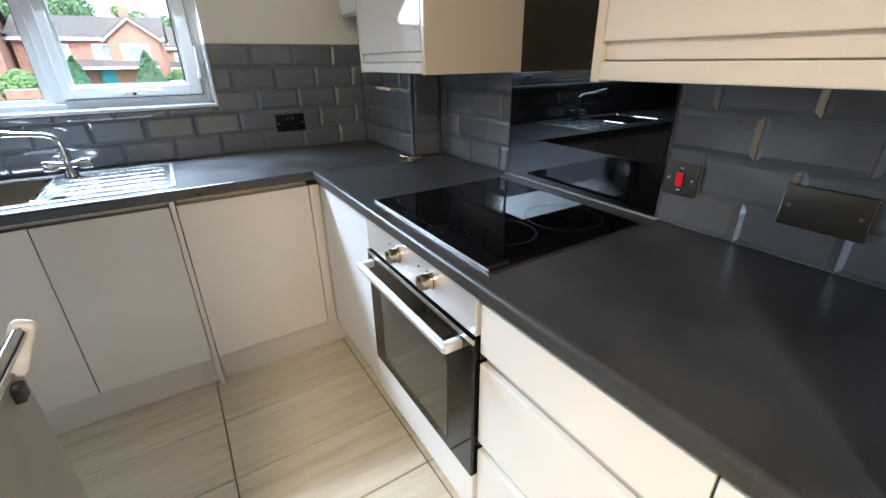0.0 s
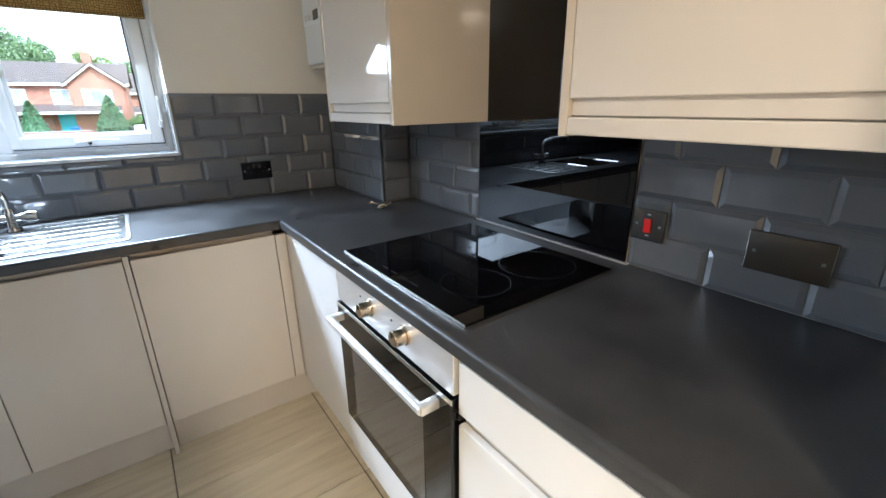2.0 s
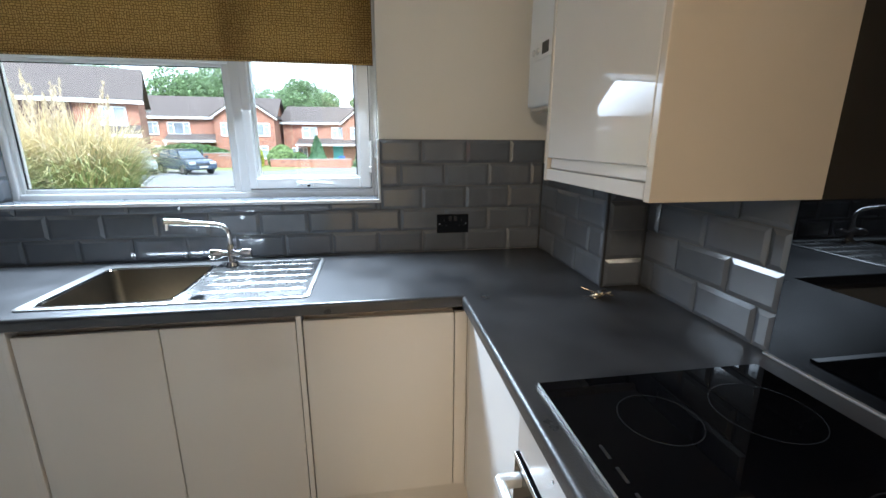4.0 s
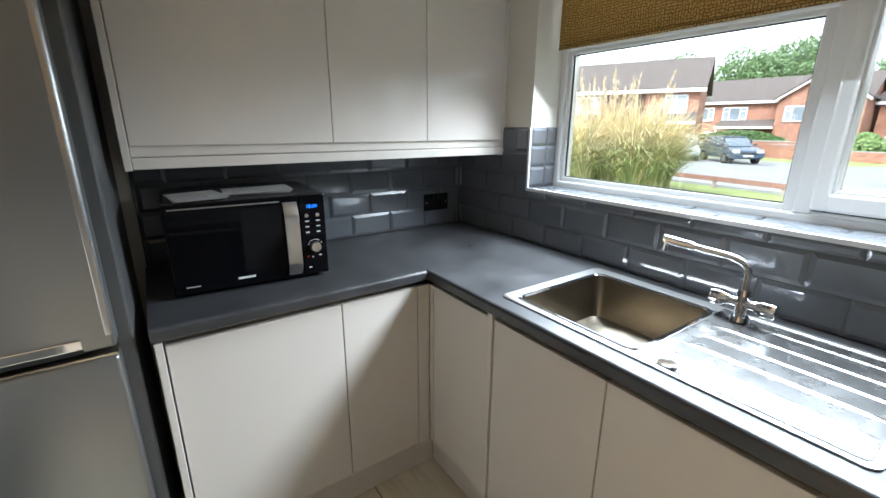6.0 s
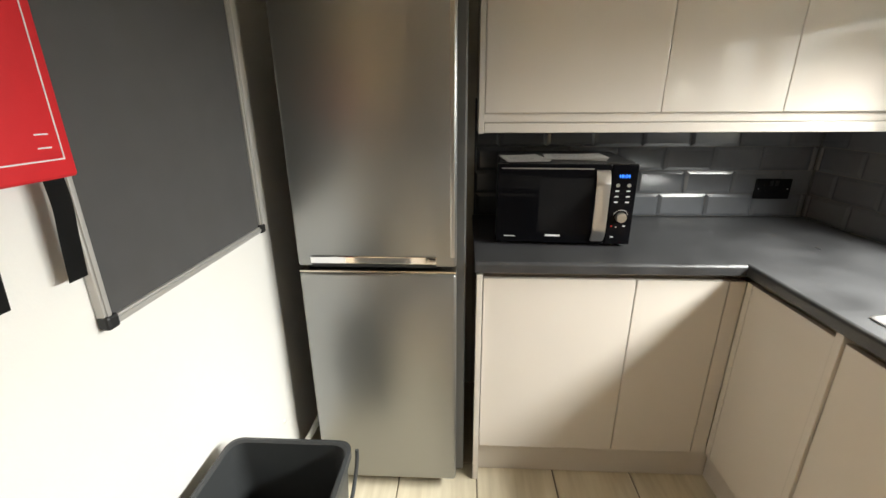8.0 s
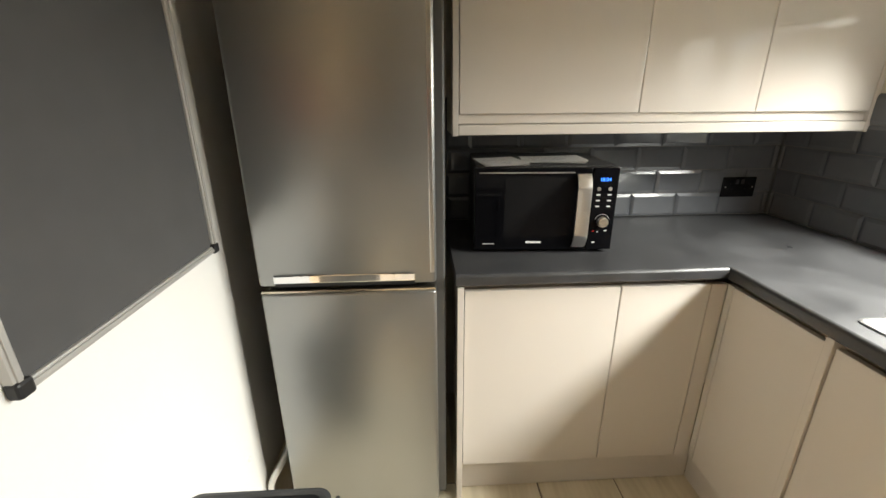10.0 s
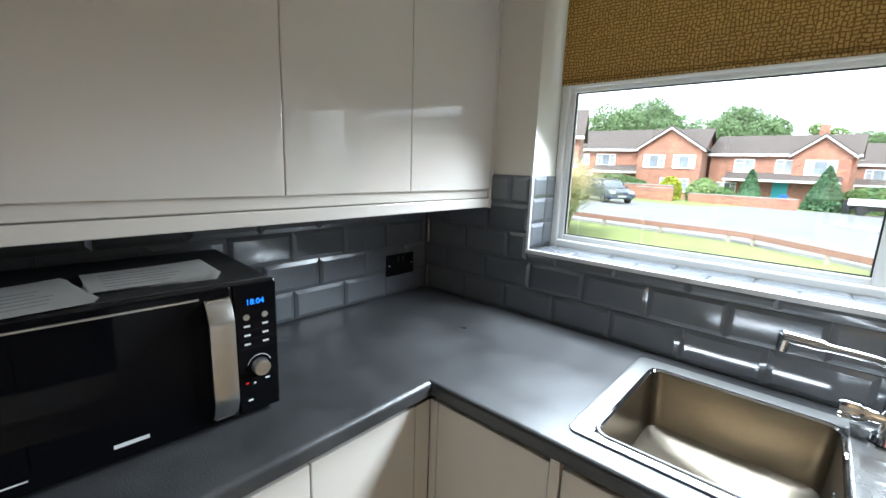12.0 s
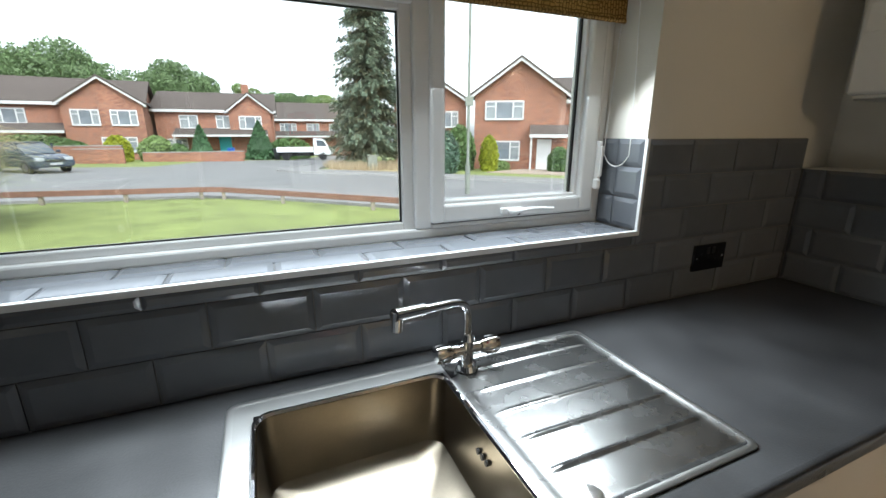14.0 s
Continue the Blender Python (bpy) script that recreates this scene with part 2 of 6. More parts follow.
def link(name, bm, material, parent=None, label="", smooth=False):
    """Links a bmesh, given in world places, as one mesh object under its parent."""
    vs = [v.co for v in bm.verts]
    c = Vector([(min(v[i] for v in vs) + max(v[i] for v in vs)) / 2 for i in range(3)])
    if parent is None:
        c.z = min(v.z for v in vs)
    bmesh.ops.translate(bm, vec=-c, verts=bm.verts)
    me = bpy.data.meshes.new(name)
    bm.to_mesh(me)
    bm.free()
    for mm in material if isinstance(material, (list, tuple)) else (material,):
        me.materials.append(mm)
    if smooth:
        me.shade_smooth()
        me.set_sharp_from_angle(angle=radians(38))
    ob = new(name, me)
    if parent is not None:
        ob.parent = parent
        ob.location = c - WHERE[parent]
    else:
        ob.location = c
    WHERE[ob] = c
    if label:
        ob["label"] = label
    return ob


def part(name, bm, material, parent, label="", smooth=False):
    return link(name, bm, material, parent, label, smooth)


def box(x0, x1, y0, y1, z0, z1, bevel=0.0, seg=2, into=None):
    bm = bmesh.new()
    m = Matrix.Translation(((x0 + x1) / 2, (y0 + y1) / 2, (z0 + z1) / 2)) @ Matrix.Diagonal((abs(x1 - x0), abs(y1 - y0), abs(z1 - z0), 1))
    bmesh.ops.create_cube(bm, size=1, matrix=m)
    if bevel:
        bmesh.ops.bevel(bm, geom=list(bm.edges), offset=bevel, segments=seg, affect="EDGES", profile=0.5)
    if into is not None:
        join(into, bm)
        return into
    return bm


def join(into, bm):
    me = bpy.data.meshes.new("tmp")
    bm.to_mesh(me)
    bm.free()
    into.from_mesh(me)
    bpy.data.meshes.remove(me)


def cyl(p, q, r, r2=None, seg=20, into=None, bevel=0.0):
    """A rod from p to q."""
    p, q = Vector(p), Vector(q)
    bm = bmesh.new()
    bmesh.ops.create_cone(bm, cap_ends=True, segments=seg, radius1=r, radius2=r if r2 is None else r2, depth=(q - p).length)
    if bevel:
        bmesh.ops.bevel(bm, geom=[e for e in bm.edges if len(e.link_faces) == 2 and e.calc_face_angle(0) > 1], offset=bevel, segments=2, affect="EDGES")
    bm.transform(Matrix.Translation((p + q) / 2) @ (q - p).to_track_quat("Z", "Y").to_matrix().to_4x4())
    if into is not None:
        join(into, bm)
        return into
    return bm


def tube(points, r, seg=12, into=None, radii=None):
    """A bent pipe along points."""
    bm = bmesh.new()
    pts = [Vector(p) for p in points]
    rings = []
    side = None
    for i, p in enumerate(pts):
        d = (pts[min(i + 1, len(pts) - 1)] - pts[max(i - 1, 0)]).normalized()
        if side is None:
            side = d.orthogonal().normalized()
        side = (side - d * side.dot(d)).normalized()
        up = d.cross(side)
        rr = radii[i] if radii else r
        rings.append([bm.verts.new(p + rr * (math.cos(a) * side + math.sin(a) * up)) for a in [2 * math.pi * k / seg for k in range(seg)]])
    for a, b in zip(rings, rings[1:]):
        for k in range(seg):
            bm.faces.new((a[k], a[(k + 1) % seg], b[(k + 1) % seg], b[k]))
    bm.faces.new(rings[0][::-1])
    bm.faces.new(rings[-1])
    if into is not None:
        join(into, bm)
        return into
    return bm


def curve_points(ctrl, n=10):
    """Catmull-Rom points through ctrl."""
    c = [Vector(p) for p in ctrl]
    c = [c[0] * 2 - c[1]] + c + [c[-1] * 2 - c[-2]]
    out = []
    for i in range(1, len(c) - 2):
        for k in range(n):
            t = k / n
            a, b, d, e = c[i - 1], c[i], c[i + 1], c[i + 2]
            out.append(0.5 * ((2 * b) + (d - a) * t + (2 * a - 5 * b + 4 * d - e) * t * t + (3 * b - a - 3 * d + e) * t ** 3))
    return out + [c[-2]]


def prism(outline, axis, a, b):
    """An outline in the two other axes, drawn out along axis from a to b."""
    bm = bmesh.new()
    put = {"x": lambda u, v, w: (w, u, v), "y": lambda u, v, w: (u, w, v), "z": lambda u, v, w: (u, v, w)}[axis]
    f = [bm.verts.new(put(u, v, a)) for u, v in outline]
    g = [bm.verts.new(put(u, v, b)) for u, v in outline]
    n = len(f)
    for i in range(n):
        bm.faces.new((f[i], f[(i + 1) % n], g[(i + 1) % n], g[i]))
    bm.faces.new(f[::-1])
    bm.faces.new(g)
    bmesh.ops.recalc_face_normals(bm, faces=bm.faces)
    return bm


def writing(text, size, at, turn, material, parent, name="lettering"):
    """Raised lettering of the built-in font, as a mesh."""
    cu = bpy.data.curves.new(name, "FONT")
    cu.body, cu.size, cu.extrude, cu.align_x, cu.align_y = text, size, 0.0003, "CENTER", "CENTER"
    tmp = bpy.data.objects.new(name, cu)
    me = bpy.data.meshes.new_from_object(tmp)
    bpy.data.objects.remove(tmp)
    bpy.data.curves.remove(cu)
    bm = bmesh.new()
    bm.from_mesh(me)
    bpy.data.meshes.remove(me)
    bm.transform(Matrix.Translation(at) @ turn)
    return part(name, bm, material, parent)


def structure(name, bm, material, label, category="wall", smooth=False):
    return tagged(link(name, bm, material, None, label, smooth), label, category, "", "structure")


# ---- the room ----
WX, EX, NY, SY, TOP = -1.49, 1.45, 2.705, 0.595, 2.36
WIN_L, WIN_R, WIN_B, WIN_T = -0.986, 0.548, 1.146, 2.10
HALL_X0, HALL_X1, HALL_Y = -1.2, 1.9, -1.6

structure("floor", box(WX - 0.3, EX + 0.6, HALL_Y - 0.2, NY + 0.28, -0.55, -0.0055), FLOOR_GROUT, "floor of beige streaked porcelain tiles with grey grout", "floor")
structure("ceiling", box(WX - 0.3, EX + 0.6, HALL_Y - 0.2, NY + 0.28, TOP, TOP + 0.15), CEILING_PAINT, "plain white painted ceiling", "ceiling")
bm = box(WX - 0.2, WIN_L, NY, NY + 0.28, 0, TOP)
box(WIN_R, EX + 0.2, NY, NY + 0.28, 0, TOP, into=bm)
box(WIN_L, WIN_R, NY, NY + 0.28, 0, WIN_B, into=bm)
box(WIN_L, WIN_R, NY, NY + 0.28, WIN_T, TOP, into=bm)
wall_n = structure("wall_north", bm, WALL_PAINT, "cream painted wall with dark grey bevelled tiles around a window")
wall_w = structure("wall_west", box(WX - 0.2, WX, SY - 0.1, NY, 0, TOP), WALL_PAINT, "cream painted wall with grey bevelled tiles above the worktop")
wall_e = structure("wall_east", box(EX, EX + 0.2, 0.325, NY, 0, TOP), WALL_PAINT, "cream painted wall with grey bevelled tiles above the worktop")
bm = box(-0.89, 0.04, SY - 0.11, SY, 0, TOP, 0.004)
box(WX - 0.2, -0.889, SY - 0.16, SY - 0.06, 0, TOP, 0, 1, bm)
structure("wall_south", bm, WHITE_PAINT, "white painted wall carrying a noticeboard beside the fridge")
structure("wall_doorway", box(0.875, EX + 0.6, 0.2, 0.322, 0, TOP, 0.004), WALL_PAINT, "cream wall end beside the kitchen doorway")
structure("trim", box(0.862, 0.876, 0.205, 0.3225, 0, TOP, 0.003), WHITE_GLOSS, "white gloss lining of the kitchen doorway", "door trim")
structure("wall_hall_west", box(HALL_X0 - 0.1, HALL_X0, HALL_Y, SY - 0.11, 0, TOP), WALL_PAINT, "cream painted hall wall")
structure("wall_hall_south", box(HALL_X0 - 0.1, HALL_X1 + 0.1, HALL_Y - 0.1, HALL_Y, 0, TOP), WALL_PAINT, "cream painted hall wall")
structure("wall_hall_east", box(HALL_X1, HALL_X1 + 0.1, HALL_Y, 0.2, 0, TOP), WALL_PAINT, "cream painted hall wall")
boxing = structure("pipe_boxing", box(1.298, EX, 2.125, NY, 0.905, 1.312, 0.002), WALL_PAINT, "boxed-in pipe corner clad in grey tiles", "boxing")

# ---- window ----
FY0, FY1 = 2.865, 2.93
win = thing("window_1", (WIN_L, FY0, WIN_B), "white plastic window, fixed pane beside an opening casement", "window", kind="structure")
FZ0, FZ1 = WIN_B + 0.004, WIN_T
MX0, MX1 = -0.075, -0.028


def bar(x0, x1, z0, z1, y0=FY0, y1=FY1, bevel=0.006, into=None):
    return box(x0, x1, y0, y1, z0, z1, bevel, 2, into)


fr = bar(WIN_L, WIN_L + 0.028, FZ0, FZ1)
bar(WIN_R - 0.028, WIN_R, FZ0, FZ1, into=fr)
bar(WIN_L + 0.026, WIN_R - 0.026, FZ0, FZ0 + 0.028, into=fr)
bar(WIN_L + 0.026, WIN_R - 0.026, FZ1 - 0.04, FZ1, into=fr)
bar(MX0, MX1, FZ0 + 0.026, FZ1 - 0.038, into=fr)
bar(WIN_L + 0.026, MX0 + 0.002, 1.722, 1.752, into=fr)
part("window_frame", fr, UPVC, win)
bead = bar(WIN_L + 0.027, WIN_L + 0.045, FZ0 + 0.027, 1.724, FY0 + 0.014, FY1 - 0.01, 0.004)
bar(MX0 - 0.03, MX0 + 0.001, FZ0 + 0.027, 1.724, FY0 + 0.014, FY1 - 0.01, 0.004, bead)
bar(WIN_L + 0.044, MX0 - 0.029, FZ0 + 0.027, FZ0 + 0.047, FY0 + 0.014, FY1 - 0.01, 0.004, bead)
bar(WIN_L + 0.044, MX0 - 0.029, 1.708, 1.724, FY0 + 0.014, FY1 - 0.01, 0.004, bead)
part("glazing_bead", bead, UPVC, win)
gk = bar(WIN_L + 0.045, WIN_L + 0.049, FZ0 + 0.047, 1.708, FY0 + 0.027, FY0 + 0.033, 0)
bar(MX0 - 0.034, MX0 - 0.03, FZ0 + 0.047, 1.708, FY0 + 0.027, FY0 + 0.033, 0, gk)
bar(WIN_L + 0.049, MX0 - 0.034, FZ0 + 0.047, FZ0 + 0.05, FY0 + 0.027, FY0 + 0.033, 0, gk)
bar(WIN_L + 0.049, MX0 - 0.034, 1.704, 1.708, FY0 + 0.027, FY0 + 0.033, 0, gk)
part("gasket", gk, GASKET, win)
# outer frame behind the casement, then the casement itself with a black seal round it
CX0, CX1, CZ0, CZ1 = MX1 - 0.006, WIN_R - 0.038, FZ0 + 0.042, FZ1 - 0.036
fr2 = bar(WIN_R - 0.037, WIN_R - 0.0275, FZ0 + 0.027, FZ1 - 0.039, FY0 - 0.002, FY1 - 0.004, 0.003)
bar(MX1 - 0.001, WIN_R - 0.036, FZ0 + 0.0275, FZ0 + 0.039, FY0 - 0.002, FY1 - 0.004, 0.003, fr2)
part("frame_lip", fr2, UPVC, win)
sash = bar(CX0, CX0 + 0.038, CZ0, CZ1, FY0 - 0.014, FY1 - 0.006, 0.007)
bar(CX1 - 0.052, CX1, CZ0, CZ1, FY0 - 0.014, FY1 - 0.006, 0.007, sash)
bar(CX0 + 0.034, CX1 - 0.048, CZ0, CZ0 + 0.050, FY0 - 0.014, FY1 - 0.006, 0.007, sash)
bar(CX0 + 0.034, CX1 - 0.048, CZ1 - 0.06, CZ1, FY0 - 0.014, FY1 - 0.006, 0.007, sash)
casement = part("casement", sash, UPVC, win)
bead = bar(CX0 + 0.037, CX0 + 0.046, CZ0 + 0.049, CZ1 - 0.059, FY0 + 0.004, FY1 - 0.01, 0.003)
bar(CX1 - 0.061, CX1 - 0.051, CZ0 + 0.049, CZ1 - 0.059, FY0 + 0.004, FY1 - 0.01, 0.003, bead)
bar(CX0 + 0.045, CX1 - 0.060, CZ0 + 0.049, CZ0 + 0.058, FY0 + 0.004, FY1 - 0.01, 0.003, bead)
part("glazing_bead", bead, UPVC, casement)
gk = bar(CX1 - 0.067, CX1 - 0.0605, CZ0 + 0.058, CZ1 - 0.06, FY0 + 0.024, FY0 + 0.033, 0)
bar(CX1 + 0.0005, CX1 + 0.0028, CZ0, CZ1, FY0 - 0.006, FY1 - 0.012, 0, gk)
bar(CX0 + 0.006, CX1 + 0.0005, CZ0 - 0.0026, CZ0 - 0.0004, FY0 - 0.006, FY1 - 0.012, 0, gk)
part("gasket", gk, GASKET, casement)
for nm, a, b_, c, d in (("pane", WIN_L + 0.047, MX0 - 0.032, FZ0 + 0.048, 1.706), ("pane", CX0 + 0.044, CX1 - 0.059, CZ0 + 0.056, CZ1 - 0.058), ("pane", WIN_L + 0.027, MX0 + 0.001, 1.75, FZ1 - 0.039)):
    pane = part(nm, box(a, b_, FY0 + 0.034, FY0 + 0.038, c, d), GLASS, win)
    pane.visible_shadow = False
# casement handle: base plate, neck and lever
hx, hz = 0.215, CZ0 + 0.020
hb = box(hx - 0.040, hx + 0.034, FY0 - 0.024, FY0 - 0.013, hz - 0.011, hz + 0.011, 0.005, 3)
handle = part("handle_base", hb, UPVC, casement, smooth=True)
part("lock_button", cyl((hx + 0.012, FY0 - 0.023, hz - 0.004), (hx + 0.012, FY0 - 0.031, hz - 0.004), 0.008, 0.007, 14), BLACK_PLASTIC, handle, "dark lock button", True)
pts = curve_points([(hx - 0.012, FY0 - 0.022, hz + 0.002), (hx - 0.008, FY0 - 0.046, hz + 0.003), (hx + 0.02, FY0 - 0.054, hz + 0.008), (hx + 0.06, FY0 - 0.052, hz + 0.009), (hx + 0.12, FY0 - 0.048, hz + 0.004)], 6)
part("lever", tube(pts, 0.006, 10, radii=[0.009] * 8 + [0.0065 - 0.00015 * k for k in range(len(pts) - 8)]), UPVC, casement, smooth=True)
# blind chain guide on the reveal
bg = box(WIN_R - 0.040, WIN_R - 0.026, FY0 - 0.026, FY0 - 0.001, 1.285, 1.405, 0.004)
box(WIN_R - 0.046, WIN_R - 0.030, FY0 - 0.034, FY0 - 0.014, 1.262, 1.292, 0.004, 2, bg)
box(WIN_R - 0.038, WIN_R - 0.028, FY0 - 0.034, FY0 - 0.024, 1.30, 1.39, 0.003, 2, bg)
part("restrictor", bg, WHITE_PLASTIC, win)

# ---- blind ----
blind = thing("roller_blind", (-0.21, 2.82, 1.722), "ochre woven roller blind drawn part way down the window", "blind")
fab = bmesh.new()
cols, rows_ = 40, 3
grid = [[fab.verts.new((-0.962 + 1.497 * i / cols, 2.815 + 0.0025 * math.sin(i * 0.55), 1.722 + 0.33 * j / rows_)) for i in range(cols + 1)] for j in range(rows_ + 1)]
for j in range(rows_):
    for i in range(cols):
        fab.faces.new((grid[j][i], grid[j][i + 1], grid[j + 1][i + 1], grid[j + 1][i]))
bmesh.ops.solidify(fab, geom=list(fab.faces), thickness=0.0016)
part("fabric", fab, BLIND, blind, smooth=True)
part("bottom_bar", cyl((-0.96, 2.8165, 1.728), (0.533, 2.8165, 1.728), 0.0065, seg=12), BLIND, blind, smooth=True)
part("roller_tube", cyl((-0.975, 2.822, 2.06), (0.54, 2.822, 2.06), 0.024), WHITE_PLASTIC, blind, smooth=True)
for k, x in enumerate((-0.98, 0.541)):
    part("bracket", box(x - 0.004, x + 0.004, 2.79, 2.86, 2.02, 2.099, 0.002), WHITE_PLASTIC, blind)
near, far = (0.538, 2.752), (0.530, 2.842)
strand = [(0.541, 2.795, 2.05), (0.540, 2.782, 1.85), (0.539, 2.764, 1.60), (near[0], near[1], 1.39)]
strand += [(near[0] + (far[0] - near[0]) * (1 - math.cos(a)) / 2, (near[1] + far[1]) / 2 - 0.045 * math.cos(a), 1.385 - 0.052 * math.sin(a)) for a in [math.pi * k / 6 for k in range(1, 6)]]
strand += [(far[0], far[1], 1.39), (0.534, 2.836, 1.60), (0.538, 2.826, 1.85), (0.540, 2.822, 2.05)]
chain = tube(curve_points(strand, 10), 0.0015, 6)
part("chain", chain, WHITE_PLASTIC, blind, "fine white bead chain", True)

# ---- fitted kitchen ----
WT, WB = 0.910, 0.872
NF, WF, EF = 2.125, -0.900, 0.820
DOOR_TOP, DOOR_BOT = 0.846, 0.152


def front(axis, plane, a, b, z0, z1, out, bevel=0.0025, depth=0.018, into=None):
    """A flat panel whose face stands on plane; out is +1 or -1, the side it faces along the other axis."""
    p0, p1 = sorted((plane, plane - out * depth))
    if axis == "x":
        return box(p0, p1, a, b, z0, z1, bevel, 2, into)
    return box(a, b, p0, p1, z0, z1, bevel, 2, into)


def body_box(axis, plane, wall, a, b, z0, z1, out):
    p0, p1 = sorted((plane - out * 0.022, wall + out * 0.012))
    if axis == "x":
        return box(p0, p1, a, b, z0, z1)
    return box(a, b, p0, p1, z0, z1)


def base_unit(axis, plane, wall, out, a, b, doors, label, material, group="base units"):
    mid = (a + b) / 2
    at = (plane, mid, 0.15) if axis == "x" else (mid, plane, 0.15)
    u = thing("base_cabinet", at, label, "cabinet", group)
    part("body", body_box(axis, plane, wall, a + 0.001, b - 0.001, 0.148, 0.74, out), CARCASS, u)
    rail0 = plane - out * 0.028
    part("handle_rail", front(axis, rail0, a + 0.001, b - 0.001, 0.80, 0.868, out, 0.003, 0.012), SATIN_RAIL, u, "recessed metal finger rail")
    for d0, d1, z0, z1 in doors:
        part("door", front(axis, plane, d0 + 0.0015, d1 - 0.0015, z0, z1, out), material, u)
    return u


SATIN_RAIL = mat("taupe_finger_rail", (0.42, 0.36, 0.29), 0.35, metal=0.5, vary=0.04)

base_unit("y", NF, NY, -1, -0.874, -0.559, [(-0.874, -0.559, DOOR_BOT, DOOR_TOP)], "cashmere gloss corner cabinet with a plain handleless door", GLOSS)
base_unit("y", NF, NY, -1, -0.534, 0.2615, [(-0.534, -0.138, DOOR_BOT, DOOR_TOP), (-0.138, 0.2615, DOOR_BOT, DOOR_TOP)], "cashmere gloss double-door cabinet under the sink", GLOSS)
base_unit("y", NF, NY, -1, 0.281, 0.776, [(0.281, 0.776, DOOR_BOT, DOOR_TOP)], "cashmere gloss single-door cabinet beside the sink", GLOSS)
base_unit("x", WF, WX, 1, 1.284, 2.072, [(1.284, 1.780, DOOR_BOT, DOOR_TOP), (1.780, 2.072, DOOR_BOT, DOOR_TOP)], "cashmere gloss double-door cabinet under the microwave", GLOSS)
base_unit("x", EF, EX, -1, 1.576, 2.082, [(1.576, 2.082, DOOR_BOT, DOOR_TOP)], "pale gloss corner cabinet beside the oven", WHITE_GLOSS)
base_unit("x", EF, EX, -1, 0.455, 0.951, [(0.455, 0.951, 0.714, DOOR_TOP), (0.455, 0.951, 0.436, 0.684), (0.455, 0.951, DOOR_BOT, 0.406)], "white gloss three-drawer cabinet without handles", WHITE_GLOSS)
base_unit("x", EF, EX, -1, 0.335, 0.4535, [(0.335, 0.4535, DOOR_BOT, DOOR_TOP)], "narrow white gloss cabinet at the worktop end", WHITE_GLOSS)


def end_panel(x0, x1, y0, y1, label):
    ob = link("end_panel", box(x0, x1, y0, y1, 0.0, 0.866, 0.002), GLOSS, None)
    tagged(ob, label, "panel", "end panels")


end_panel(-0.5575, -0.5355, 2.118, 2.60, "thin cashmere gloss upright panel between two cabinets")
end_panel(0.2630, 0.2800, 2.118, 2.60, "thin cashmere gloss upright panel between two cabinets")
end_panel(-1.47, -0.884, 1.262, 1.2815, "thin cashmere gloss end panel beside the fridge")
for x0, x1, y0, y1 in ((-0.918, -0.9005, 2.0735, 2.1245), (-0.8995, -0.8755, 2.1255, 2.143), (0.8205, 0.838, 2.0835, 2.1245), (0.7775, 0.8195, 2.1255, 2.143)):
    tagged(link("corner_post", box(x0, x1, y0, y1, 0.15, 0.846, 0.0015), GLOSS, None), "cashmere gloss corner filler between two cabinet runs", "panel", "corner posts")


def plinth(x0, x1, y0, y1, label, m):
    ob = link("plinth", box(x0, x1, y0, y1, 0.002, 0.147, 0.0015), m, None)
    tagged(ob, label, "plinth", "plinths")


PLINTH = mat("cashmere_plinth_board", (0.60, 0.555, 0.50), 0.3, vary=0.02)
plinth(-0.534, 0.262, 2.165, 2.180, "cashmere plinth board under the sink cabinet", PLINTH)
plinth(-0.94, -0.559, 2.165, 2.180, "cashmere plinth board under the corner cabinet", PLINTH)
plinth(0.282, 0.896, 2.165, 2.180, "cashmere plinth board under the cabinet", PLINTH)
plinth(-0.955, -0.94, 1.283, 2.164, "cashmere plinth board under the microwave cabinet", PLINTH)
plinth(0.897, 0.912, 0.335, 2.164, "white plinth board under the oven run", WHITE_GLOSS)
for nm, z0, z1 in (("mounting_clip", 0.690, 0.706), ("mounting_clip", 0.414, 0.430)):
    ob = link(nm, box(0.822, 0.84, 0.9515, 0.9545, z0, z1, 0.001), BLACK_PLASTIC, None)
    tagged(ob, "small black plastic clip between drawer and oven", "clip", "clips")

# ---- worktop: one U-shaped slab with a rolled front edge and the sink opening ----
def worktop():
    bm = bmesh.new()
    X0, X1, Y1 = WX + 0.002, EX - 0.002, NY - 0.002
    fw, fe, fn = -0.877, 0.796, 2.102
    sx0, sx1, sy0, sy1 = -0.52, 0.275, 2.19, 2.61
    def slab(x0, x1, y0, y1):
        box(x0, x1, y0, y1, WB, WT, 0, 1, bm)
    r = 0.012
    slab(X0, fw - r, 1.257, fn + r)
    slab(fe + r, X1, 0.319, fn + r)
    slab(X0, sx0, fn + r, Y1)
    slab(sx1, X1, fn + r, Y1)
    slab(sx0, sx1, fn + r, sy0)
    slab(sx0, sx1, sy1, Y1)
    bmesh.ops.remove_doubles(bm, verts=bm.verts, dist=0.0005)
    def edge(axis, a, b, face, out):
        prof = [(0, WB), (0, WT)]
        arc = [(r * math.sin(t), WT - r + r * math.cos(t)) for t in [math.pi / 2 * k / 6 for k in range(7)]]
        arc2 = [(r, WB + 0.004), (r - 0.004, WB)]
        o = [(face - out * r + out * u, z) for u, z in [(0, WB)] + arc + arc2]
        join(bm, prism(o, axis, a, b))
    edge("y", 1.257, fn, fw, 1)
    edge("y", 0.335, fn, fe, -1)
    edge("x", fw - r, fe + r, fn, -1)
    return bm


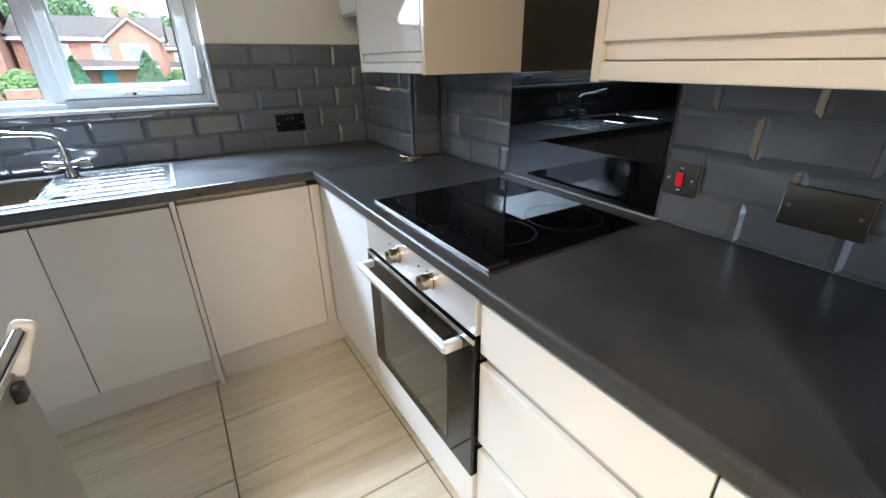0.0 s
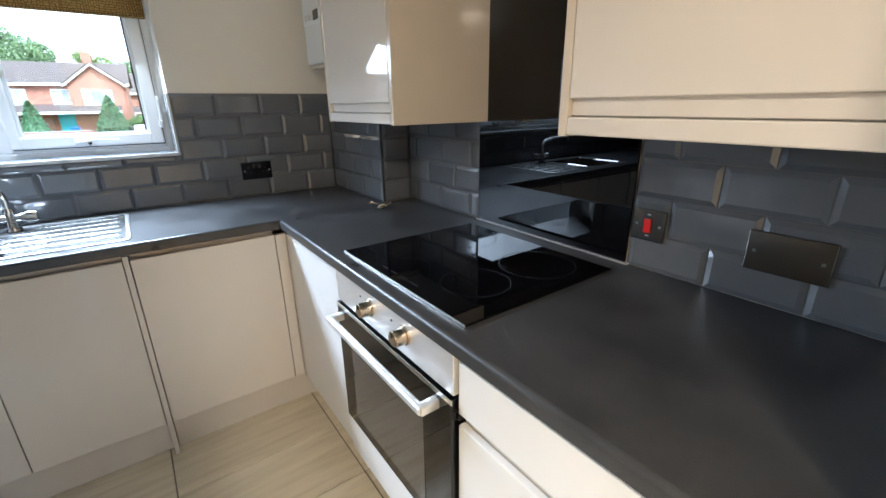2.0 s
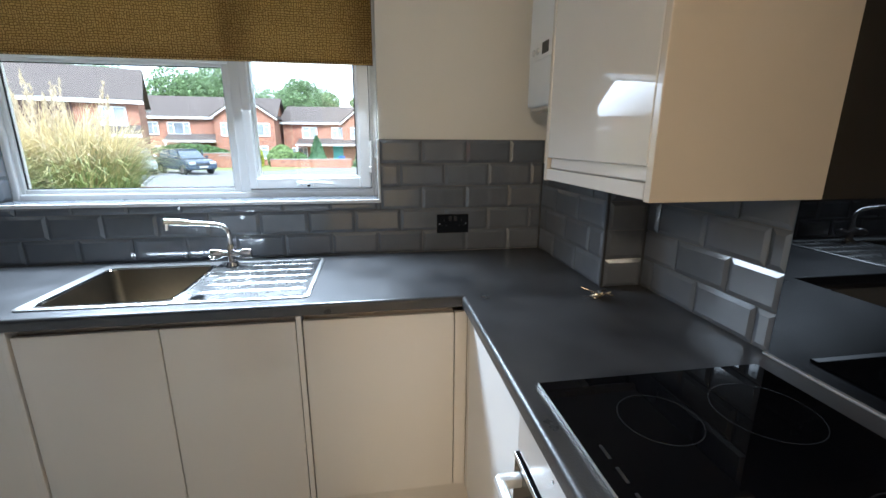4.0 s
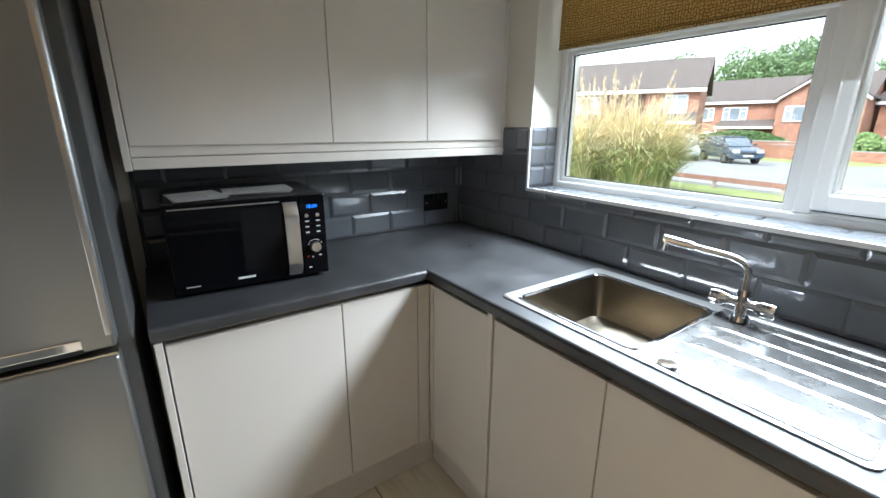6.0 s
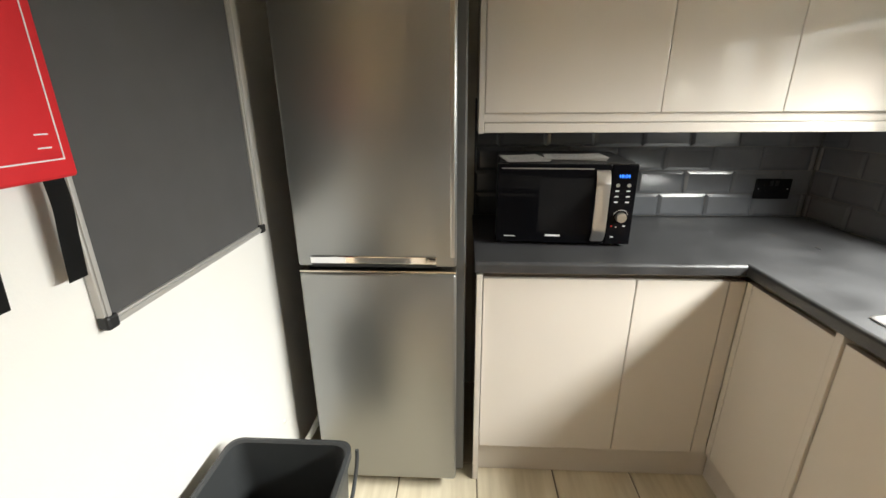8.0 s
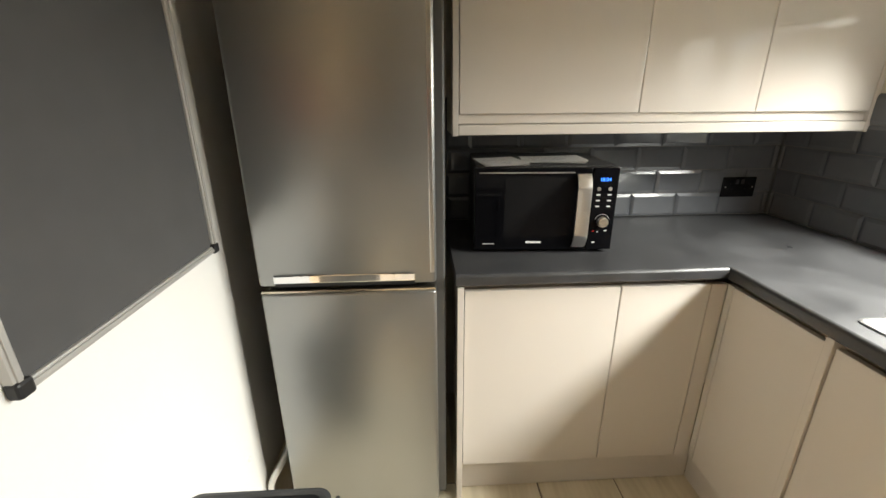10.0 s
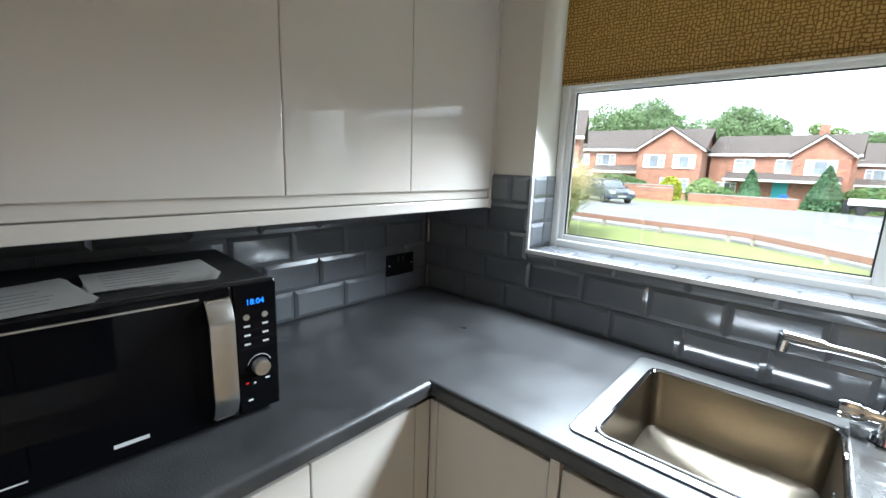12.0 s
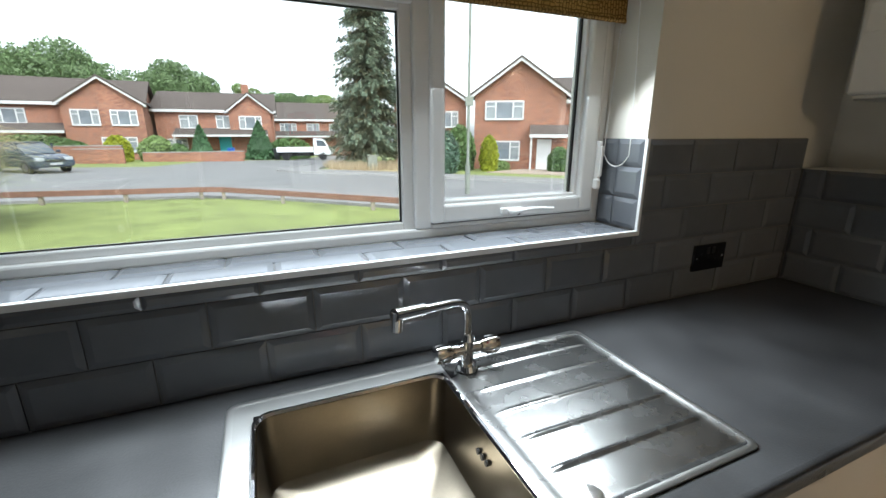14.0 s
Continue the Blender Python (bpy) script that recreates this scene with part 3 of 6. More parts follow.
wt = link("worktop", worktop(), WORKTOP, None, smooth=True)
tagged(wt, "dark slate-grey laminate worktop with a rounded front edge", "worktop")
for nm, p, q in (("joint_line", (0.80, 2.108), (1.29, 2.55)),):
    d = (Vector(q) - Vector(p)).normalized()
    n = Vector((-d.y, d.x)) * 0.0006
    bm = bmesh.new()
    vs = [bm.verts.new((*c, WT + 0.0004)) for c in (Vector(p) + n, Vector(p) - n, Vector(q) - n, Vector(q) + n)]
    bm.faces.new(vs)
    part(nm, bm, GROUT, wt, "fine mitre joint")

# ---- sink ----
sink = thing("kitchen_sink", (-0.12, 2.40, WT), "stainless steel inset sink with one bowl and a ribbed drainer", "sink")
SX0, SX1, SY0, SY1 = -0.550, 0.302, 2.163, 2.641
BX0, BX1, BY0, BY1 = -0.496, -0.122, 2.192, 2.578


def rrect(x0, x1, y0, y1, r, n=6):
    out = []
    for cx, cy, a0 in ((x1 - r, y1 - r, 0), (x0 + r, y1 - r, 90), (x0 + r, y0 + r, 180), (x1 - r, y0 + r, 270)):
        for k in range(n + 1):
            a = radians(a0 + 90 * k / n)
            out.append((cx + r * math.cos(a), cy + r * math.sin(a)))
    return out


def loft(rings, closed_end=True, start=False):
    bm = bmesh.new()
    vr = [[bm.verts.new(p) for p in ring] for ring in rings]
    n = len(vr[0])
    for a, b in zip(vr, vr[1:]):
        for k in range(n):
            bm.faces.new((a[k], a[(k + 1) % n], b[(k + 1) % n], b[k]))
    if closed_end:
        bm.faces.new(vr[-1])
    if start:
        bm.faces.new(vr[0][::-1])
    return bm


def ring(x0, x1, y0, y1, r, z):
    return [(x, y, z) for x, y in rrect(x0, x1, y0, y1, r)]


DXM = -0.108
bm = loft([ring(SX0, SX1, SY0, SY1, 0.022, WT + 0.001), ring(SX0, SX1, SY0, SY1, 0.022, WT + 0.004), ring(SX0 + 0.006, SX1 - 0.006, SY0 + 0.006, SY1 - 0.006, 0.018, WT + 0.0065), ring(SX0 + 0.014, SX1 - 0.014, SY0 + 0.012, SY1 - 0.014, 0.014, WT + 0.005)], False)
part("rim", bm, RIM_STEEL, sink, smooth=True)
lip = loft([ring(BX0 - 0.012, BX1 + 0.012, BY0 - 0.012, BY1 + 0.012, 0.036, WT + 0.0045), ring(BX0 - 0.008, BX1 + 0.008, BY0 - 0.008, BY1 + 0.008, 0.033, WT + 0.0085), ring(BX0 - 0.003, BX1 + 0.003, BY0 - 0.003, BY1 + 0.003, 0.030, WT + 0.0085), ring(BX0 + 0.0005, BX1 - 0.0005, BY0 + 0.0005, BY1 - 0.0005, 0.028, WT + 0.0035)], False)
part("bowl_lip", lip, CHROME, sink, "bright rolled lip round the bowl", True)
# deck: left of, above, below and right of the bowl
deck = bmesh.new()
z = WT + 0.005
BL, BR = (BX0 - 0.006, BX1 + 0.006), (BY0 - 0.006, BY1 + 0.006)


def quad(bm_, x0, x1, y0, y1, z_):
    vs = [bm_.verts.new(p) for p in ((x0, y0, z_), (x1, y0, z_), (x1, y1, z_), (x0, y1, z_))]
    bm_.faces.new(vs)


quad(deck, SX0 + 0.012, BL[0], SY0 + 0.01, SY1 - 0.012, z)
quad(deck, BL[0], BL[1], SY0 + 0.01, BR[0], z)
quad(deck, BL[0], BL[1], BR[1], SY1 - 0.012, z)
quad(deck, BL[1], DXM, SY0 + 0.01, SY1 - 0.012, z)
part("deck", deck, RIM_STEEL, sink)
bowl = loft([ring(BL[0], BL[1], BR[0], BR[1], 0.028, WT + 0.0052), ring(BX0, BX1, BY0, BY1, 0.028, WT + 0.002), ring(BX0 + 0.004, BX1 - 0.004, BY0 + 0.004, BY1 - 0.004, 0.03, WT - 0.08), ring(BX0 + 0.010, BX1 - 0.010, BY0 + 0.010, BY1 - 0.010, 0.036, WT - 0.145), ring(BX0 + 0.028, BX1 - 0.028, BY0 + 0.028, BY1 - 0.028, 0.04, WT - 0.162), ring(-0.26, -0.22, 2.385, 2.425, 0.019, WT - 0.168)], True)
bowl_ob = part("bowl", bowl, BOWL_STEEL_SHADED, sink, "deep satin steel bowl with water stains, warm dim reflections in its colour", True)
wst = cyl((-0.24, 2.405, WT - 0.166), (-0.24, 2.405, WT - 0.159), 0.042, seg=28, bevel=0.002)
strainer = part("strainer", wst, CHROME, bowl_ob, "round chrome basket strainer", True)
part("strainer_knob", cyl((-0.24, 2.405, WT - 0.159), (-0.24, 2.405, WT - 0.142), 0.012, 0.009, seg=16, bevel=0.002), CHROME, bowl_ob, smooth=True)
ov = bmesh.new()
for k in range(3):
    cyl((BX1 - 0.0075, 2.36 + 0.016 * k, WT - 0.045), (BX1 - 0.0045, 2.36 + 0.016 * k, WT - 0.045), 0.006, seg=12, into=ov)
part("overflow", ov, BLACK_MATT, bowl_ob, "dark overflow holes")


def drainer():
    """A height field: shallow tray with raised ribs running along x."""
    bm_ = bmesh.new()
    x0, x1, y0, y1 = DXM, SX1 - 0.012, SY0 + 0.012, SY1 - 0.014
    nx, ny = 40, 150
    ribs = [2.262 + 0.078 * k for k in range(5)]
    g = []
    for j in range(ny + 1):
        y = y0 + (y1 - y0) * j / ny
        row = []
        for i in range(nx + 1):
            x = x0 + (x1 - x0) * i / nx
            tray = min(1, max(0, (x - x0 - 0.012) / 0.012)) * min(1, max(0, (x1 - x) / 0.012)) * min(1, max(0, (y - y0) / 0.01)) * min(1, max(0, (y1 - y) / 0.01))
            h = -0.004 * tray
            along = min(1, max(0, (x - x0 - 0.035) / 0.02)) * min(1, max(0, (x1 - x - 0.01) / 0.02))
            for c in ribs:
                s = (y - c) / 0.0042
                h += along * 0.0030 * math.exp(-s * s) * tray
            row.append(bm_.verts.new((x, y, WT + 0.0052 + h)))
        g.append(row)
    for j in range(ny):
        for i in range(nx):
            bm_.faces.new((g[j][i], g[j][i + 1], g[j + 1][i + 1], g[j + 1][i]))
    return bm_


part("drainer", drainer(), STEEL, sink, "ribbed drainer with dried water marks", True)
part("waste_control", cyl((-0.045, 2.197, WT + 0.003), (-0.045, 2.197, WT + 0.0085), 0.021, seg=24, bevel=0.002), CHROME, sink, "round chrome cover disc", True)

# ---- tap ----
TX, TY = -0.056, 2.585
tap = thing("mixer_tap", (TX, TY, WT + 0.005), "chrome mixer tap with two crosshead knobs and a swivel spout", "tap")
bd = cyl((TX, TY, WT + 0.004), (TX, TY, WT + 0.016), 0.026, 0.022, 24)
cyl((TX, TY, WT + 0.014), (TX, TY, 0.985), 0.015, 0.014, 20, bd)
cyl((TX, TY, 0.985), (TX, TY, 1.000), 0.018, 0.014, 20, bd)
cyl((TX - 0.036, TY, 0.962), (TX + 0.036, TY, 0.962), 0.013, None, 18, bd)
part("body", bd, CHROME, tap, smooth=True)
sp = curve_points([(TX, TY, 0.995), (TX, TY, 1.04), (TX - 0.008, TY - 0.004, 1.066), (TX - 0.035, TY - 0.016, 1.084), (TX - 0.10, TY - 0.045, 1.096), (TX - 0.18, TY - 0.082, 1.110)], 6)
spout = part("spout", tube(sp, 0.0095, 14), CHROME, tap, smooth=True)
nz = cyl((TX - 0.125, TY - 0.056, 1.101), (TX - 0.192, TY - 0.087, 1.113), 0.0125, None, 16)
cyl((TX - 0.184, TY - 0.083, 1.116), (TX - 0.187, TY - 0.085, 1.080), 0.011, 0.0105, 16, nz)
part("nozzle", nz, CHROME, spout, smooth=True)
for s in (-1, 1):
    knob_rings = []
    for r, e, u in ((0.011, 0.0, 0.030), (0.017, 0.0, 0.032), (0.017, 0.06, 0.041), (0.0205, 0.10, 0.046), (0.0205, 0.11, 0.070), (0.0185, 0.09, 0.077), (0.010, 0.03, 0.080)):
        lobe = []
        for n in range(48):
            a = 2 * math.pi * n / 48
            q = r * (1 + e * math.cos(6 * a))
            lobe.append((TX + s * u, TY + q * math.cos(a), 0.962 + q * math.sin(a)))
        knob_rings.append(lobe)
    kb = loft(knob_rings, True, True)
    bmesh.ops.recalc_face_normals(kb, faces=kb.faces)
    part("tap_knob", kb, CHROME, tap, smooth=True)

# ---- hob ----
hob = thing("ceramic_hob", (1.107, 1.262, WT), "black ceramic glass hob set flush in the worktop", "hob")
part("glass_top", box(0.848, 1.366, 0.960, 1.566, WT + 0.0005, WT + 0.006, 0.002, 2), BLACK_GLASS, hob)
part("edge_trim", box(0.8455, 0.8478, 0.961, 1.565, WT + 0.0005, WT + 0.0065, 0.0005), SATIN, hob, "thin bright metal front trim")


def annulus(cx, cy, r, w, z_, n=56):
    bm_ = bmesh.new()
    a = [bm_.verts.new((cx + r * math.cos(2 * math.pi * k / n), cy + r * math.sin(2 * math.pi * k / n), z_)) for k in range(n)]
    b = [bm_.verts.new((cx + (r - w) * math.cos(2 * math.pi * k / n), cy + (r - w) * math.sin(2 * math.pi * k / n), z_)) for k in range(n)]
    for k in range(n):
        bm_.faces.new((a[k], a[(k + 1) % n], b[(k + 1) % n], b[k]))
    return bm_


for cx, cy, r in ((1.02, 1.42, 0.073), (1.23, 1.41, 0.092), (1.01, 1.12, 0.092), (1.23, 1.11, 0.108)):
    part("cooking_zone", annulus(cx, cy, r, 0.0022, WT + 0.0063), HOB_PRINT, hob, "thin grey printed ring")
for k in range(4):
    q = bmesh.new()
    quad(q, 0.874, 0.880, 1.19 + 0.05 * k, 1.222 + 0.05 * k, WT + 0.0063)
    part("touch_mark", q, HOB_PRINT, hob)

# ---- oven ----
oven = thing("built_in_oven", (EF, 1.262, 0.30), "built-in electric oven with two knobs and a bar handle", "oven")
OY0, OY1 = 0.9565, 1.5725
part("housing", box(0.85, 1.40, OY0, OY1, 0.30, 0.865), BLACK_MATT, oven)
part("control_panel", box(0.812, 0.85, OY0, OY1, 0.757, 0.866, 0.002), OVEN_STEEL, oven, "pale brushed steel control panel")
od = part("oven_door", box(0.806, 0.848, OY0, OY1, 0.302, 0.750, 0.003), BLACK_GLASS, oven, "black glass door")
part("door_window", box(0.8045, 0.8065, OY0 + 0.115, OY1 - 0.09, 0.345, 0.655, 0.0005), OVEN_GLASS, od, "dark see-through window")
part("door_edge", box(0.8052, 0.81, OY0, OY1, 0.735, 0.7485, 0.001), SATIN, od)
bh = cyl((0.762, 1.004, 0.712), (0.762, 1.540, 0.712), 0.012, None, 18, bevel=0.002)
for y in (1.012, 1.532):
    box(0.757, 0.808, y - 0.012, y + 0.012, 0.700, 0.724, 0.004, 2, bh)
part("door_handle", bh, OVEN_STEEL, od, "bright bar handle", True)
for y in (1.151, 1.337):
    kn = cyl((0.812, y, 0.817), (0.806, y, 0.817), 0.026, None, 28, bevel=0.001)
    cyl((0.806, y, 0.817), (0.776, y, 0.817), 0.0225, 0.0205, 28, kn, 0.002)
    kob = part("knob", kn, KNOB_STEEL, oven, "turned metal knob", True)
    part("pointer", box(0.773, 0.7765, y - 0.002, y + 0.002, 0.822, 0.836), BLACK_MATT, kob)
for y in (1.395, 1.215):
    part("indicator", cyl((0.8125, y, 0.83), (0.810, y, 0.83), 0.003, None, 10), BLACK_PLASTIC, oven)
part("lower_panel", box(0.812, 0.83, OY0, OY1, 0.150, 0.298, 0.002), WHITE_GLOSS, oven, "white gloss filler panel")

# ---- glass splashback and trims ----
sb_ = thing("glass_splashback", (1.44, 1.28, WT), "black glass splashback behind the hob", "splashback")
part("glass_panel", box(1.4385, 1.446, 0.966, 1.605, WT + 0.006, TOP - 0.02, 0.0012), BLACK_GLASS, sb_)
part("bottom_trim", box(1.430, 1.446, 0.955, 1.612, WT + 0.0005, WT + 0.0065, 0.0015), SEALANT, sb_, "thin grey sealing strip")

# ---- wall cabinets ----
UB, UT = 1.288, 2.04


def wall_unit(plane, wall, out, a, b, doors, label, group="wall cabinets"):
    u = thing("wall_cabinet", (plane, (a + b) / 2, UB), label, "cabinet", group)
    p0, p1 = sorted((plane - out * 0.022, wall + out * 0.004))
    part("body", box(p0, p1, a + 0.02, b - 0.02, UB + 0.022, UT), CARCASS, u)
    for y0, y1 in ((a, a + 0.0195), (b - 0.0195, b)):
        q0, q1 = sorted((plane, wall + out * 0.004))
        part("side_panel", box(q0, q1, y0, y1, UB, UT, 0.002), GLOSS if out > 0 else CASHMERE_SIDE, u)
    q0, q1 = sorted((plane, plane - out * 0.03))
    part("light_rail", box(q0, q1, a + 0.0198, b - 0.0198, UB + 0.003, UB + 0.036, 0.003), GLOSS, u)
    g0, g1 = sorted((plane - out * 0.012, plane - out * 0.026))
    part("handle_rail", box(g0, g1, a + 0.0198, b - 0.0198, UB + 0.038, UB + 0.075, 0.002), GLOSS, u)
    for d0, d1 in doors:
        part("door", front("x", plane, d0 + 0.001, d1 - 0.001, UB + 0.069, UT, out, 0.0025), GLOSS, u)
    return u


CASHMERE_SIDE = mat("cashmere_side_board", (0.60, 0.53, 0.44), 0.22, vary=0.02, coat=0.2)
wall_unit(-1.150, WX, 1, 1.266, 2.7035, [(1.2865, 1.881), (1.881, 2.279), (2.279, 2.683)], "row of three cashmere gloss wall cabinets with recessed rails")
wall_unit(1.045, EX, -1, 1.561, 2.085, [(1.5815, 2.0645)], "cashmere gloss wall cabinet between boiler and hob")
wall_unit(1.045, EX, -1, 0.335, 0.919, [(0.3555, 0.8985)], "cashmere gloss wall cabinet above the bare worktop")

# ---- boiler ----
boiler = thing("wall_boiler", (1.30, 2.37, 1.53), "white wall-hung boiler with a small control display", "boiler")
part("casing", box(1.152, 1.446, 2.10, 2.565, 1.535, 2.22, 0.012, 3), WHITE_PLASTIC, boiler, smooth=True)
part("base_plate", box(1.165, 1.44, 2.115, 2.55, 1.522, 1.536, 0.004), SATIN, boiler)
part("control_flap", box(1.148, 1.1525, 2.12, 2.55, 1.70, 1.775, 0.002), WHITE_PLASTIC, boiler)
part("display", box(1.1465, 1.1485, 2.36, 2.42, 1.715, 1.755, 0.001), BLACK_PLASTIC, boiler, "small dark display")
for y in (2.50, 2.46):
    part("dial", cyl((1.1485, y, 1.732), (1.142, y, 1.732), 0.013, 0.011, 18, bevel=0.001), SATIN, boiler, smooth=True)

# ---- fridge freezer ----
fr_ = thing("fridge_freezer", (-1.15, 0.945, 0.0), "tall silver fridge freezer with two doors", "fridge")
FF, FB = -0.832, -0.895
# shell reaches past the doors as a dark strip for the gap's shade
part("cabinet_shell", box(-1.46, FB - 0.006, 0.700, 1.226, 0.03, 1.86, 0.006), FRIDGE_SIDE_SHADED, fr_)
part("seal", box(FB - 0.006, FB, 0.712, 1.182, 0.06, 1.85), BLACK_MATT, fr_)
for nm, z0, z1 in (("fridge_door", 0.908, 1.86), ("freezer_door", 0.05, 0.885)):
    d = box(FB, FF, 0.698, 1.197, z0, z1, 0.010, 3)
    dd = part(nm, d, FRIDGE, fr_, "brushed silver door with rounded edges", True)
    if nm == "fridge_door":
        part("handle_strip", box(FF - 0.012, FF + 0.006, 0.742, 1.137, 0.920, 0.944, 0.003), CHROME, dd, "bright metal grip strip")
        part("handle_recess", box(FF - 0.03, FF + 0.001, 0.744, 1.135, 0.9085, 0.920), BLACK_MATT, dd, "dark finger recess")
        part("door_edge", box(FF - 0.013, FF + 0.0008, 1.178, 1.192, 0.94, 1.85, 0.003), SATIN, dd)
part("worn_rail", box(FB, FF - 0.004, 0.70, 1.195, 0.886, 0.893, 0.001), BRASSY, fr_)
for y in (0.74, 1.155):
    part("foot", cyl((-0.93, y, 0), (-0.93, y, 0.05), 0.018, None, 12), BLACK_MATT, fr_)
    part("foot", cyl((-1.42, y, 0), (-1.42, y, 0.05), 0.018, None, 12), BLACK_MATT, fr_)

# ---- microwave ----
mw = thing("microwave_oven", (-1.225, 1.575, WT), "black microwave oven with a silver handle and dial", "microwave")
MX, MY0, MY1, MZ0, MZ1 = -1.054, 1.341, 1.806, 0.922, 1.200
part("casing", box(-1.42, MX - 0.022, MY0 + 0.004, MY1 - 0.004, MZ0, MZ1, 0.006, 2), BLACK_MATT, mw)
part("front_frame", box(MX - 0.022, MX - 0.003, MY0, MY1, MZ0 - 0.002, MZ1 - 0.002, 0.005, 2), BLACK_PLASTIC, mw)
md = part("door", box(MX - 0.004, MX + 0.004, MY0 + 0.003, 1.716, MZ0, MZ1 - 0.004, 0.003), OVEN_BLACK, mw, "black glass door")
part("door_mesh", box(MX + 0.0042, MX + 0.005, MY0 + 0.075, 1.655, MZ0 + 0.045, MZ1 - 0.05), OVEN_BLACK, md)
part("top_strip", box(MX + 0.0035, MX + 0.0065, MY0 + 0.015, 1.66, MZ1 - 0.020, MZ1 - 0.0165), SATIN, md, "thin bright strip")
pp = part("control_panel", box(MX - 0.004, MX + 0.003, 1.720, MY1 - 0.003, MZ0, MZ1 - 0.004, 0.003), OVEN_BLACK, mw)
# curved handle: a wide flat band bowed out from the door
hnd = bmesh.new()
sec = []
for k in range(33):
    a = k / 32
    z = MZ0 + 0.012 + (MZ1 - MZ0 - 0.034) * a
    o = 0.006 + 0.024 * min(1, 6 * min(a, 1 - a)) ** 0.6
    sec.append([hnd.verts.new(p) for p in ((MX + o, 1.668, z), (MX + o + 0.003, 1.690, z), (MX + o, 1.712, z), (MX + o - 0.006, 1.712, z), (MX + o - 0.006, 1.668, z))])
for a, b_ in zip(sec, sec[1:]):
    for k in range(5):
        hnd.faces.new((a[k], a[(k + 1) % 5], b_[(k + 1) % 5], b_[k]))
hnd.faces.new(sec[0][::-1])
hnd.faces.new(sec[-1])
box(MX, MX + 0.012, 1.672, 1.708, MZ0 + 0.012, MZ0 + 0.03, 0, 1, hnd)
box(MX, MX + 0.012, 1.672, 1.708, MZ1 - 0.04, MZ1 - 0.022, 0, 1, hnd)
bmesh.ops.recalc_face_normals(hnd, faces=hnd.faces)
part("handle", hnd, SATIN, md, "broad satin metal handle", True)
FACE_E = Matrix.Rotation(radians(90), 4, "Z") @ Matrix.Rotation(radians(90), 4, "X")
writing("18:04", 0.0165, (MX + 0.0035, 1.760, 1.158), FACE_E, BLUE_LED, pp, "clock_digits")
for k in range(4):
    z = 1.128 - 0.019 * k
    for y in (1.742, 1.778):
        if k == 0:
            part("button", cyl((MX + 0.0028, y, z), (MX + 0.0045, y, z), 0.0062, None, 14), SATIN, pp, smooth=True)
        else:
            part("button_mark", box(MX + 0.003, MX + 0.0036, y - 0.006, y + 0.006, z - 0.002, z + 0.002), WHITE_MARK, pp)
    if k:
        part("button_line", box(MX + 0.003, MX + 0.0034, 1.728, 1.796, z - 0.0092, z - 0.0086), HOB_PRINT, pp)
dl = cyl((MX + 0.002, 1.763, 1.020), (MX + 0.022, 1.763, 1.020), 0.0175, 0.016, 28, bevel=0.002)
part("dial", dl, SATIN, pp, "round satin dial", True)
arcb = [(MX + 0.0034, 1.763 + 0.024 * math.cos(radians(a)), 1.020 + 0.024 * math.sin(radians(a))) for a in range(20, 165, 8)]
part("dial_scale", tube(arcb, 0.0006, 5), WHITE_MARK, pp)
for y, z, w, m_ in ((1.737, 0.987, 0.006, RED_LENS), (1.778, 0.988, 0.009, WHITE_MARK), (1.752, 0.984, 0.004, WHITE_MARK), (1.742, 0.948, 0.010, WHITE_MARK)):
    part("legend", box(MX + 0.003, MX + 0.0036, y - w / 2, y + w / 2, z - 0.0018, z + 0.0018), m_, pp)
part("badge", box(MX + 0.0042, MX + 0.0048, 1.515, 1.566, 0.9455, 0.9525), WHITE_MARK, md, "pale maker's badge")
part("legend", box(MX + 0.0042, MX + 0.0048, 1.372, 1.41, 0.9425, 0.945), WHITE_MARK, md)
for x in (-1.39, -1.10):
    for y in (1.38, 1.775):
        part("foot", cyl((x, y, WT), (x, y, MZ0 + 0.002), 0.012, None, 12), BLACK_MATT, mw)
mw.rotation_euler = (0, 0, radians(-3.5))
for ob, cx, cy, ang, w, h, n in (("leaflet", -1.165, 1.43, 4, 0.145, 0.19, 3), ("leaflet", -1.19, 1.615, -12, 0.21, 0.15, 5)):
    tmp = thing(ob, (cx, cy, MZ1 + 0.001), "loose printed white leaflet lying on the microwave" if n == 3 else "small stack of curled white papers lying on the microwave", "paper")
    for k in range(n):
        bm = bmesh.new()
        gx, gy = 8, 6
        g = []
        for j in range(gy + 1):
            g.append([bm.verts.new((w * (i / gx - 0.5), h * (j / gy - 0.5), 0.0012 * k + 0.004 * (i / gx) ** 3 * (1 if n > 3 else 0.5) * (k + 1) / n)) for i in range(gx + 1)])
        for j in range(gy):
            for i in range(gx):
                bm.faces.new((g[j][i], g[j][i + 1], g[j + 1][i + 1], g[j + 1][i]))
        bmesh.ops.solidify(bm, geom=list(bm.faces), thickness=0.0004)
        bm.transform(Matrix.Translation((cx, cy, MZ1 + 0.0012)) @ Matrix.Rotation(radians(90 + ang + 2.2 * k), 4, "Z"))
        part("sheet", bm, PAPER, tmp)
    for k in range(5):
        bm = box(-w * 0.38, w * (0.1 + 0.06 * (k % 3)), -0.0015, 0.0015, 0, 0.0002)
        bm.transform(Matrix.Translation((cx, cy, MZ1 + 0.0012 * n + 0.0016)) @ Matrix.Rotation(radians(90 + ang + 2.2 * (n - 1)), 4, "Z") @ Matrix.Translation((0, -h * 0.35 + 0.022 * k, 0)))
        part("text_bar", bm, INK, tmp)

